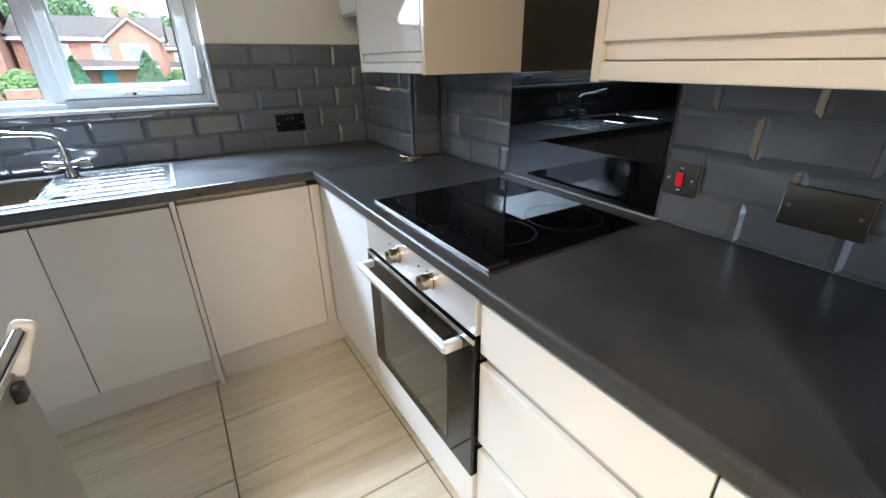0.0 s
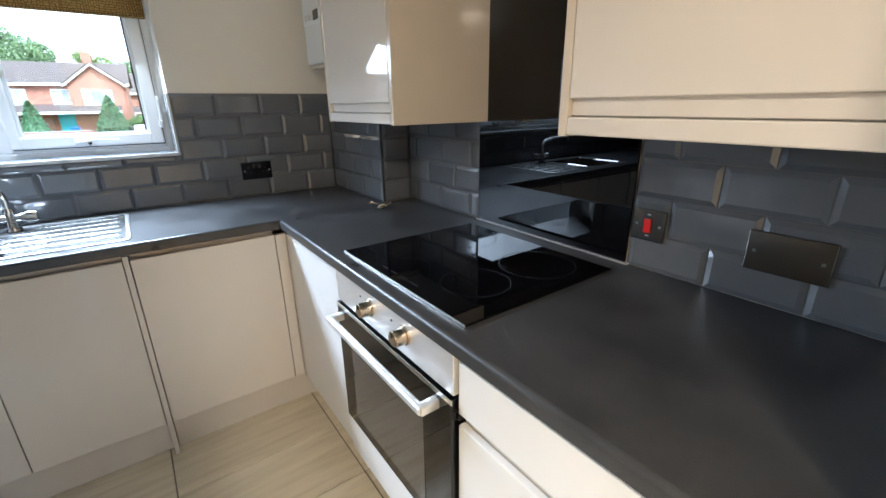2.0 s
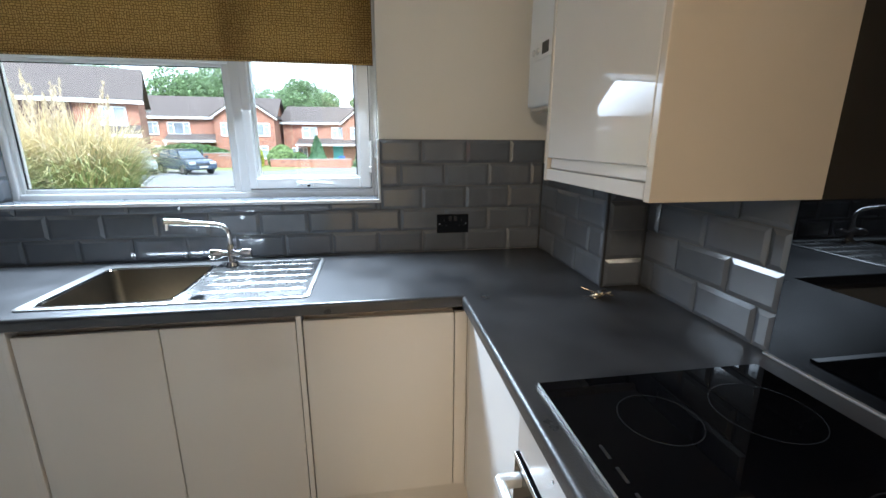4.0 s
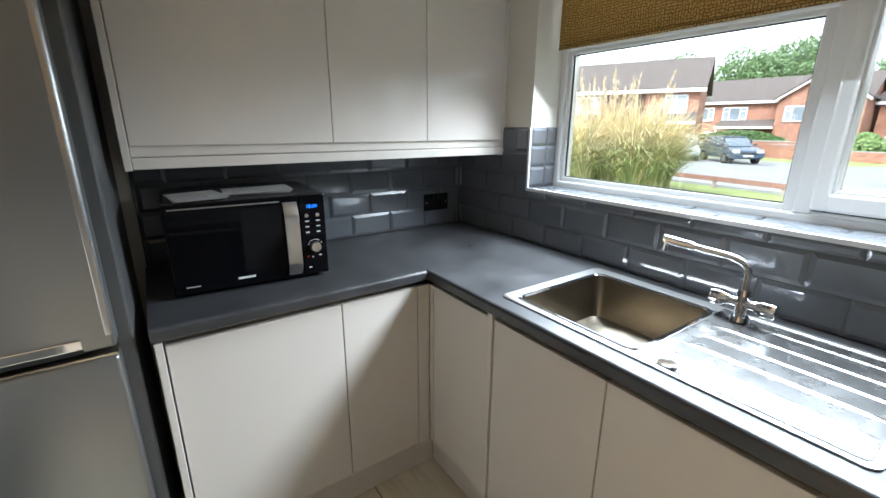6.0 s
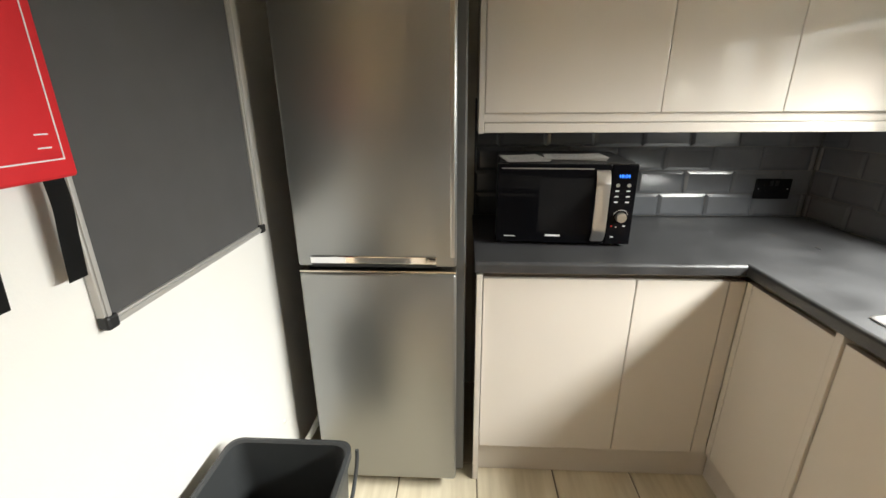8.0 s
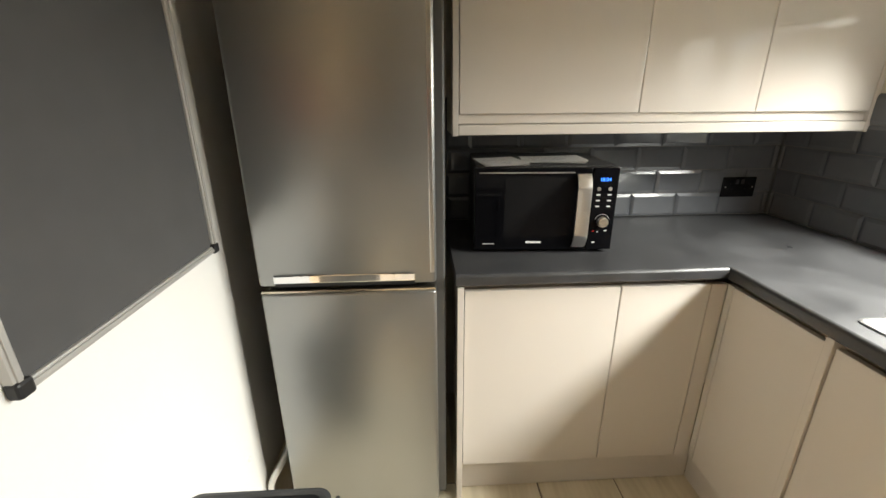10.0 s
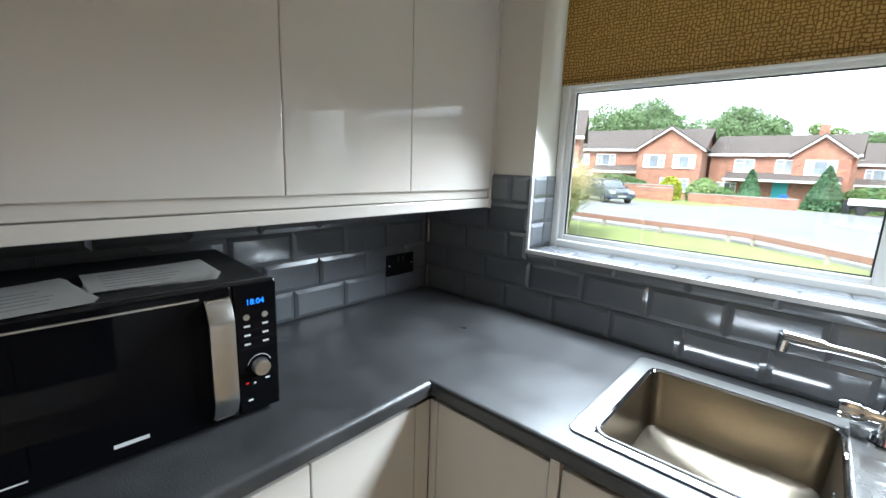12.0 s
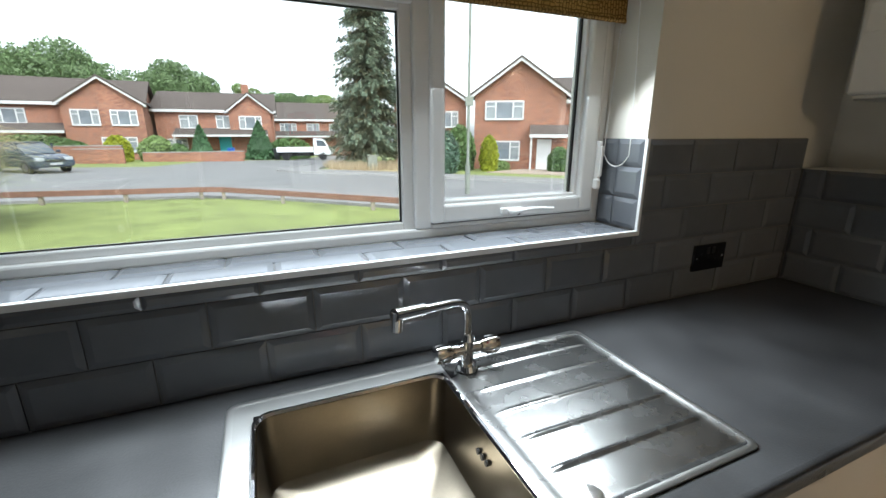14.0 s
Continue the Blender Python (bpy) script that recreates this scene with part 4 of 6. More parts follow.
# ---- sockets and plates ----
def socket_plate(name, label, cat, axis, plane, out, a0, a1, z0, z1, material, double=True):
    mid = (a0 + a1) / 2
    at = (plane, mid, z0) if axis == "x" else (mid, plane, z0)
    s = thing(name, at, label, cat, "wall sockets" if double else "")
    part("plate", front(axis, plane + out * 0.009, a0, a1, z0, z1, out, 0.002, 0.009), material, s)
    return s


def little(axis, plane, out, a, z, w, h, d, m_, parent, name, label=""):
    return part(name, front(axis, plane + out * d, a - w / 2, a + w / 2, z - h / 2, z + h / 2, out, 0, d), m_, parent, label)


def double_socket(axis, plane, out, a0, z0, label):
    s = socket_plate("double_socket", label, "socket", axis, plane, out, a0, a0 + 0.146, z0, z0 + 0.086, BLACK_PLASTIC)
    c = a0 + 0.073
    pl = plane + out * 0.009
    for sg in (-1, 1):
        little(axis, pl, out, c + sg * 0.012, z0 + 0.066, 0.013, 0.02, 0.003, BLACK_MATT, s, "rocker")
        little(axis, pl, out, c + sg * 0.040, z0 + 0.058, 0.005, 0.009, 0.0004, NICKEL, s, "pin_hole")
        for dx in (-0.011, 0.011):
            little(axis, pl, out, c + sg * 0.040 + dx, z0 + 0.035, 0.008, 0.004, 0.0004, NICKEL, s, "pin_hole")
        little(axis, pl, out, c + sg * 0.060, z0 + 0.043, 0.005, 0.005, 0.0006, SATIN, s, "screw")


double_socket("y", NY - 0.008, -1, 0.798, 0.998, "black double wall socket on the grey tiles")
double_socket("x", WX + 0.008, 1, 2.466, 0.992, "black double wall socket on the grey tiles")
sw = socket_plate("cooker_switch", "black nickel cooker switch with a red rocker", "switch", "x", EX - 0.008, -1, 0.868, 0.956, 0.996, 1.080, NICKEL, False)
little("x", EX - 0.017, -1, 0.913, 1.037, 0.017, 0.036, 0.005, RED_LENS, sw, "rocker", "red rocker")
for dy in (-0.031, 0.031):
    little("x", EX - 0.017, -1, 0.912 + dy, 1.038, 0.006, 0.006, 0.001, SATIN, sw, "screw")
little("x", EX - 0.017, -1, 0.912, 1.067, 0.009, 0.003, 0.0003, WHITE_MARK, sw, "legend")
little("x", EX - 0.017, -1, 0.912, 1.010, 0.009, 0.003, 0.0003, WHITE_MARK, sw, "legend")
bp_ = socket_plate("blanking_plate", "blank black nickel double wall plate on the tiles", "wall plate", "x", EX - 0.008, -1, 0.530, 0.683, 0.990, 1.080, NICKEL, False)
for y in (0.546, 0.667):
    little("x", EX - 0.017, -1, y, 1.035, 0.007, 0.007, 0.001, CHROME, bp_, "screw")

# ---- keys on the worktop ----
keys = thing("bunch_of_keys", (1.225, 2.02, WT), "bunch of nickel keys lying on the worktop", "keys")
rg = [(1.225 + 0.014 * math.cos(a), 2.03 + 0.014 * math.sin(a), WT + 0.006 + 0.004 * math.sin(a)) for a in [2 * math.pi * k / 20 for k in range(21)]]
part("key_ring", tube(rg, 0.0013, 6), BRASSY, keys, smooth=True)
for k, (ang, tilt, ln) in enumerate(((200, 6, 0.042), (245, 18, 0.036), (300, 4, 0.050), (335, 22, 0.038), (20, 10, 0.036), (150, 14, 0.034), (275, 40, 0.040))):
    bm = cyl((0, 0, -0.001), (0, 0, 0.001), 0.011, None, 14)
    box(0.008, ln, -0.0035, 0.0035, -0.001, 0.001, 0, 1, bm)
    for j in range(3):
        box(ln - 0.008 - 0.009 * j, ln - 0.004 - 0.009 * j, -0.0055, -0.003, -0.001, 0.001, 0, 1, bm)
    bm.transform(Matrix.Translation((1.225 + 0.012 * math.cos(radians(ang)), 2.03 + 0.012 * math.sin(radians(ang)), WT + 0.006 + 0.007 * (k % 3))) @ Matrix.Rotation(radians(ang), 4, "Z") @ Matrix.Rotation(radians(-tilt * 1.1), 4, "Y") @ Matrix.Rotation(radians(tilt), 4, "X"))
    part("key", bm, BRASSY, keys)

# ---- noticeboard, fire blanket, bin, stool ----
FRAME_GREY = mat("brushed_aluminium_frame", (0.50, 0.49, 0.47), 0.45, metal=0.45, vary=0.05)
nb = thing("noticeboard", (-0.525, SY, 1.026), "grey felt noticeboard in an aluminium frame with black corners", "noticeboard")
NX0, NX1, NZ0, NZ1 = -0.822, -0.226, 1.026, 1.93
part("felt_panel", box(NX0 + 0.012, NX1 - 0.012, SY, SY + 0.010, NZ0 + 0.012, NZ1 - 0.012), FELT, nb)
for a in ((NX0, NX1, NZ0, NZ0 + 0.018), (NX0, NX1, NZ1 - 0.018, NZ1), (NX0, NX0 + 0.018, NZ0 + 0.018, NZ1 - 0.018), (NX1 - 0.018, NX1, NZ0 + 0.018, NZ1 - 0.018)):
    fb = box(a[0], a[1], SY, SY + 0.016, a[2], a[3], 0.0025, 2)
    cx_, cz_ = (a[0] + a[1]) / 2, (a[2] + a[3]) / 2
    if a[1] - a[0] > 0.1:
        box(a[0], a[1], SY + 0.0155, SY + 0.019, cz_ - 0.004, cz_ + 0.004, 0.001, 2, fb)
    else:
        box(cx_ - 0.004, cx_ + 0.004, SY + 0.0155, SY + 0.019, a[2], a[3], 0.001, 2, fb)
    part("frame_bar", fb, FRAME_GREY, nb)
for x in (NX0, NX1):
    for z in (NZ0, NZ1):
        sx, sz = (1 if x == NX0 else -1), (1 if z == NZ0 else -1)
        part("corner_cap", box(*sorted((x - sx * 0.002, x + sx * 0.024)), SY, SY + 0.022, *sorted((z - sz * 0.002, z + sz * 0.024)), 0.005, 2), BLACK_MATT, nb)
fbk = thing("fire_blanket", (-0.13, SY, 1.29), "red fire blanket pouch with two black pull straps on the wall", "fire blanket")
part("pouch", box(-0.222, -0.03, SY + 0.016, SY + 0.05, 1.292, 1.56, 0.006, 3), RED, fbk, smooth=True)
part("hanger", box(-0.16, -0.09, SY, SY + 0.018, 1.50, 1.57, 0.004), RED, fbk)
ln = bmesh.new()
for a in ((-0.205, -0.203, 1.32, 1.545), (-0.049, -0.047, 1.32, 1.545), (-0.205, -0.047, 1.318, 1.320), (-0.19, -0.17, 1.335, 1.337), (-0.19, -0.17, 1.353, 1.355)):
    box(a[0], a[1], SY + 0.0502, SY + 0.0508, a[2], a[3], 0, 1, ln)
part("printed_border", ln, WHITE_MARK, fbk)
for x in (-0.196, -0.075):
    pts = [(x, SY + 0.032, 1.296), (x - 0.001, SY + 0.033, 1.25), (x + 0.001, SY + 0.030, 1.20), (x + 0.002, SY + 0.026, 1.135)]
    bm = bmesh.new()
    g = [[bm.verts.new((p.x + dx, p.y, p.z)) for dx in (-0.017, 0.017)] for p in curve_points(pts, 6)]
    for a, b_ in zip(g, g[1:]):
        bm.faces.new((a[0], a[1], b_[1], b_[0]))
    bmesh.ops.solidify(bm, geom=list(bm.faces), thickness=0.002)
    part("pull_strap", bm, WEBBING, fbk, "black webbing strap", True)

bin_ = thing("waste_bin", (-0.28, 0.79, 0), "open dark grey plastic bin beside the fridge", "bin")
tb = [(0.13, 0.115, 0.0), (0.135, 0.12, 0.006), (0.158, 0.150, 0.56), (0.166, 0.158, 0.566), (0.166, 0.158, 0.588), (0.158, 0.150, 0.590), (0.152, 0.145, 0.585), (0.128, 0.114, 0.02)]
part("tub", loft([ring(-0.285 - a, -0.285 + a, 0.79 - b_, 0.79 + b_, 0.035, z) for a, b_, z in tb], True, True), BIN_GREY, bin_, smooth=True)
bar_ = [(-0.285 + 0.15 * math.cos(a), 0.79 + 0.168, 0.575 - 0.09 * math.sin(a)) for a in [math.pi * k / 14 for k in range(15)]]
part("carry_handle", tube(bar_, 0.005, 8), BIN_GREY, bin_, smooth=True)
for k in range(4):
    bm = tube([(-0.285 + 0.05 * k - 0.09, 0.70 + 0.02 * j, 0.40 + 0.012 * math.sin(j + k)) for j in range(8)], 0.012, 7)
    part("liner_fold", bm, BLACK_MATT, bin_, "crumpled black liner", True)

st = thing("folded_step_stool", (0.10, 0.78, 0), "folded taupe-grey step stool with a chrome grab rail", "step stool")
part("side_panel", box(0.098, 0.120, 0.622, 0.932, 0.0, 1.010, 0.004), STOOL_GREY, st)
part("step_panel", box(0.078, 0.097, 0.637, 0.918, 0.05, 0.88, 0.004), STOOL_GREY, st)
part("grab_rail", cyl((0.139, 0.628, 1.056), (0.139, 0.926, 1.056), 0.008, None, 16), CHROME, st, "chrome grab rail", True)
for y in (0.632, 0.920):
    arm = box(-0.012, 0.012, -0.008, 0.008, -0.036, 0.036, 0.0075, 4)
    arm.transform(Matrix.Translation((0.130, y, 1.034)) @ Matrix.Rotation(radians(24), 4, "Y"))
    part("rail_bracket", arm, WHITE_PLASTIC, st, "white plastic bracket", True)
part("latch", box(0.1195, 0.130, 0.880, 0.898, 0.985, 1.006, 0.002), BLACK_MATT, st)

cap = link("screw_cap", cyl((-0.792, SY, 0.336), (-0.792, SY + 0.006, 0.336), 0.009, 0.007, 14), WHITE_PLASTIC, None, smooth=True)
tagged(cap, "small white screw cap on the wall", "cap")
pipe = link("waste_pipe", tube(curve_points([(-0.862, 0.612, 0.0), (-0.862, 0.612, 0.12), (-0.868, 0.625, 0.17), (-0.90, 0.645, 0.20), (-1.10, 0.65, 0.20)], 5), 0.011, 10), WHITE_PLASTIC, None, smooth=True)
tagged(pipe, "thin white pipe behind the fridge", "pipe")

# ---- hall lamp ----
LX, LY, LZ = -0.2, -0.56, 2.15
hl = thing("pendant_light", (LX, LY, LZ), "round warm glass pendant light hanging in the hall", "pendant light")
part("ceiling_rose", cyl((LX, LY, TOP), (LX, LY, TOP - 0.03), 0.05, 0.045, 24), WHITE_PLASTIC, hl, smooth=True)
part("cord", cyl((LX, LY, TOP - 0.03), (LX, LY, LZ), 0.004, None, 8), WHITE_PLASTIC, hl, smooth=True)
part("base_ring", cyl((LX, LY, LZ), (LX, LY, LZ - 0.03), 0.15, 0.15, 32), WHITE_PLASTIC, hl, smooth=True)
dome = loft([[(LX + r * math.cos(2 * math.pi * k / 32), LY + r * math.sin(2 * math.pi * k / 32), z) for k in range(32)] for r, z in ((0.14, LZ - 0.03), (0.138, LZ - 0.05), (0.115, LZ - 0.075), (0.07, LZ - 0.09), (0.02, LZ - 0.095))], True)
part("glass_dome", dome, LAMP_GLOW, hl, "glowing warm glass dome", True)

# ---- the street outside ----
def gz(x, y):
    return -0.20 - 0.02 * x - 0.02 * y


GRASS = mat("verge_grass", (0.20, 0.235, 0.07), 0.9, vary=0.35, scale=1.4, grain=0.5, grain_scale=60)
DRY = mat("dry_grass", (0.33, 0.27, 0.13), 0.9, vary=0.3, scale=3)
ASPHALT = mat("worn_asphalt", (0.19, 0.188, 0.184), 0.85, vary=0.15, scale=0.6, grain=0.3, grain_scale=40)
PAVING = mat("pale_paving", (0.22, 0.215, 0.21), 0.85, vary=0.12, scale=1.2, grain=0.2, grain_scale=40)
DRIVE = mat("buff_drive", (0.36, 0.29, 0.23), 0.85, vary=0.1, scale=1.5)
KERB = mat("concrete_kerb", (0.30, 0.295, 0.28), 0.85, vary=0.1)
TIMBER = mat("weathered_rail_timber", (0.19, 0.10, 0.07), 0.8, vary=0.25, scale=5, grain=0.3)
POST_WOOD = mat("grey_post_timber", (0.27, 0.235, 0.19), 0.85, vary=0.2, scale=8)
ROOF = mat("brown_concrete_tiles", (0.085, 0.068, 0.058), 0.85, vary=0.25, scale=2.5, grain=0.4, grain_scale=30)
HUNG = mat("dark_hung_tiles", (0.075, 0.035, 0.028), 0.8, vary=0.2, scale=4)
BARGE = mat("white_bargeboard", (0.56, 0.56, 0.55), 0.5)
FAR_GLASS = mat("dark_house_glass", (0.16, 0.18, 0.20), 0.08, vary=0.5, scale=1.4)
HAZY_GLASS = mat("glass_over_net_curtain", (0.24, 0.26, 0.27), 0.1, vary=0.35, scale=1.3, stretch=(3, 3, 0.6))
NET = mat("white_net_curtain", (0.40, 0.42, 0.42), 0.35, vary=0.3, scale=1.6, stretch=(3, 3, 0.5))
GARAGE = mat("brown_garage_door", (0.10, 0.05, 0.04), 0.5, vary=0.1)
DOOR_WHITE = mat("white_front_door", (0.72, 0.72, 0.71), 0.4)
TEAL = mat("teal_door", (0.03, 0.30, 0.32), 0.5)
BLUE_BIN = mat("blue_wheelie_bin", (0.02, 0.10, 0.42), 0.45)
BLACK_BIN = mat("black_wheelie_bin", (0.02, 0.022, 0.024), 0.45)
LAMP_GREEN = mat("green_grey_lamp_post", (0.20, 0.215, 0.18), 0.5, vary=0.1)
CAR_DARK = mat("dark_blue_car_paint", (0.055, 0.08, 0.12), 0.2, metal=0.4, coat=0.6)
CAR_SILVER = mat("silver_car_paint", (0.42, 0.45, 0.45), 0.2, metal=0.6, coat=0.6)
CAR_WHITE = mat("white_van_paint", (0.74, 0.75, 0.75), 0.3, coat=0.3)
CAR_GLASS = mat("car_glass", (0.10, 0.12, 0.14), 0.05, vary=0.2)
TYRE = mat("tyre_rubber", (0.012, 0.012, 0.012), 0.8)
BARK = mat("bark", (0.09, 0.065, 0.045), 0.9, vary=0.3, scale=8)


def foliage(name, color, vary=0.45):
    m = bpy.data.materials.new(name)
    m.use_nodes = True
    t, b = m.node_tree, m.node_tree.nodes["Principled BSDF"]
    ge = t.nodes.new("ShaderNodeNewGeometry")
    rp = t.nodes.new("ShaderNodeValToRGB")
    rp.color_ramp.elements[0].color = [c * (1 - vary) for c in color] + [1]
    rp.color_ramp.elements[1].color = [min(1, c * (1 + vary)) for c in color] + [1]
    t.links.new(ge.outputs["Random Per Island"], rp.inputs[0])
    t.links.new(rp.outputs[0], b.inputs["Base Color"])
    b.inputs["Roughness"].default_value = 0.6
    tr = t.nodes.new("ShaderNodeBsdfTranslucent")
    t.links.new(rp.outputs[0], tr.inputs["Color"])
    mx = t.nodes.new("ShaderNodeMixShader")
    mx.inputs[0].default_value = 0.4
    t.links.new(b.outputs[0], mx.inputs[1])
    t.links.new(tr.outputs[0], mx.inputs[2])
    t.links.new(mx.outputs[0], t.nodes["Material Output"].inputs[0])
    return m


LEAF = foliage("oak_leaves", (0.17, 0.24, 0.11), 0.35)
LEAF_PALE = foliage("pale_leaves", (0.22, 0.30, 0.11), 0.35)
SPRUCE = foliage("spruce_needles", (0.15, 0.195, 0.135), 0.35)
BUSH = foliage("blue_green_bush", (0.10, 0.16, 0.11))
GOLD = foliage("golden_privet", (0.33, 0.36, 0.03))
HEDGE = foliage("privet_hedge", (0.12, 0.20, 0.065))
CONE = foliage("clipped_conifer", (0.075, 0.15, 0.065))
BLADE = foliage("pampas_blade", (0.60, 0.50, 0.28), 0.35)
BLADE_GREEN = foliage("green_pampas_blade", (0.33, 0.38, 0.17), 0.35)
PLUME = foliage("pampas_plume", (0.52, 0.43, 0.29), 0.25)


def brickwork():
    m = bpy.data.materials.new("red_brickwork")
    m.use_nodes = True
    t, b = m.node_tree, m.node_tree.nodes["Principled BSDF"]
    co = t.nodes.new("ShaderNodeTexCoord")
    sp_, cb = t.nodes.new("ShaderNodeSeparateXYZ"), t.nodes.new("ShaderNodeCombineXYZ")
    ad = t.nodes.new("ShaderNodeMath")
    t.links.new(co.outputs["Object"], sp_.inputs[0])
    t.links.new(sp_.outputs[0], ad.inputs[0])
    t.links.new(sp_.outputs[1], ad.inputs[1])
    t.links.new(ad.outputs[0], cb.inputs[0])
    t.links.new(sp_.outputs[2], cb.inputs[1])
    br = t.nodes.new("ShaderNodeTexBrick")
    br.inputs["Scale"].default_value = 1.0
    br.inputs["Brick Width"].default_value, br.inputs["Row Height"].default_value, br.inputs["Mortar Size"].default_value = 0.225, 0.075, 0.007
    br.inputs["Color1"].default_value, br.inputs["Color2"].default_value, br.inputs["Mortar"].default_value = (0.36, 0.15, 0.082, 1), (0.165, 0.062, 0.04, 1), (0.29, 0.22, 0.17, 1)
    t.links.new(cb.outputs[0], br.inputs["Vector"])
    no = t.nodes.new("ShaderNodeTexNoise")
    no.inputs["Scale"].default_value = 0.9
    t.links.new(co.outputs["Object"], no.inputs["Vector"])
    mr = t.nodes.new("ShaderNodeMapRange")
    mr.inputs[3].default_value, mr.inputs[4].default_value = 0.8, 1.2
    t.links.new(no.outputs[0], mr.inputs[0])
    hs = t.nodes.new("ShaderNodeHueSaturation")
    t.links.new(mr.outputs[0], hs.inputs["Value"])
    t.links.new(br.outputs["Color"], hs.inputs["Color"])
    t.links.new(hs.outputs[0], b.inputs["Base Color"])
    b.inputs["Roughness"].default_value = 0.85
    return m


BRICK = brickwork()


def sheet(pts, lift, thick, base=None):
    """A level-following slab over an outline of (x, y)."""
    bm_ = bmesh.new()
    a = [bm_.verts.new((x, y, gz(x, y) + lift)) for x, y in pts]
    b_ = [bm_.verts.new((x, y, gz(x, y) + lift - thick)) for x, y in pts]
    n = len(a)
    bm_.faces.new(a)
    bm_.faces.new(b_[::-1])
    for i in range(n):
        bm_.faces.new((a[i], b_[i], b_[(i + 1) % n], a[(i + 1) % n]))
    bmesh.ops.recalc_face_normals(bm_, faces=bm_.faces)
    return bm_


g = bmesh.new()
vs = [g.verts.new((x, y, gz(x, y))) for x, y in ((-700, -700), (700, -700), (700, 900), (-700, 900))]
g.faces.new(vs)
structure("ground", g, GRASS, "mown grass verge in front of the house", "ground")
structure("road", sheet([(-60, 17.8), (-2.2, 17.8), (0.2, 17.9), (13, 5.2), (40, -21), (44, -17), (10.2, 18.4), (4.5, 24.3), (1.6, 26.2), (0.4, 28.2), (1.2, 30.5), (8, 46), (16, 60), (9, 62), (2.2, 45.0), (-4, 44.0), (-7, 34.5), (-60, 33.5)], 0.01, 0.05), ASPHALT, "worn grey asphalt road and junction", "road")
structure("pavement", sheet([(-60, 16.2), (-2.0, 16.2), (0.4, 14.6), (13, 2.0), (15.0, 3.2), (0.2, 17.88), (-2.2, 17.78), (-60, 17.78)], 0.08, 0.12), PAVING, "pale grey footpath beside the verge", "pavement")
structure("pavement_far", sheet([(44, -16.9), (10.25, 18.5), (4.6, 24.4), (1.7, 26.35), (0.55, 28.2), (1.35, 30.4), (6, 41), (7.3, 41), (3.2, 30.5), (2.8, 28.6), (5.8, 26), (12, 19.8), (45.5, -15)], 0.10, 0.14), PAVING, "pale footpath with a concrete kerb round the corner", "pavement")
structure("drive", sheet([(12.2, 24.6), (17.4, 19.2), (21.5, 22.5), (16.5, 27.0)], 0.06, 0.08), DRIVE, "buff block-paved drive in front of a brick house", "drive")
kb = bmesh.new()
KP = [(16.5, 12.0), (10.2, 18.42), (4.55, 24.32), (1.65, 26.25), (0.47, 28.2), (1.27, 30.45), (3.2, 35)]
for p, q in zip(KP, KP[1:]):
    d = Vector(q) - Vector(p)
    nrm = Vector((-d.y, d.x)).normalized() * 0.07
    c = [Vector(p) + nrm, Vector(q) + nrm, Vector(q) - nrm, Vector(p) - nrm]
    join(kb, sheet([(v.x, v.y) for v in c], 0.125, 0.16))
structure("kerb", kb, KERB, "low concrete kerb round the street corner", "kerb")
structure("dry_verge", sheet([(3.3, 28.8), (6.0, 26.4), (9.5, 24.2), (11.5, 27.5), (9.5, 33.5), (5.0, 33.5)], 0.06, 0.08), DRY, "patch of dry unmown grass under a conifer", "ground")

# knee-rail fence
fence = thing("knee_rail_fence", (-1.8, 15.9, gz(-1.8, 15.9)), "low weathered timber knee-rail fence round the verge", "fence")
FP = [(-13.0, 15.9), (-10.6, 15.9), (-8.1, 15.85), (-5.7, 15.8), (-3.9, 15.8), (-2.1, 15.9), (-1.5, 15.7), (0.05, 14.25), (2.1, 12.3), (4.3, 10.2), (6.5, 8.1)]
for x, y in FP:
    part("post", box(x - 0.05, x + 0.05, y - 0.05, y + 0.05, gz(x, y) - 0.05, gz(x, y) + 0.36, 0.01), POST_WOOD, fence)
for (x, y), (u, v) in zip(FP, FP[1:]):
    d = Vector((u - x, v - y, gz(u, v) - gz(x, y)))
    bm = box(-0.01, d.length + 0.01, -0.022, 0.022, -0.075, 0.075, 0.008)
    bm.transform(Matrix.Translation((x, y - 0.072, gz(x, y) + 0.295)) @ d.to_track_quat("X", "Z").to_matrix().to_4x4())
    part("rail", bm, TIMBER, fence)


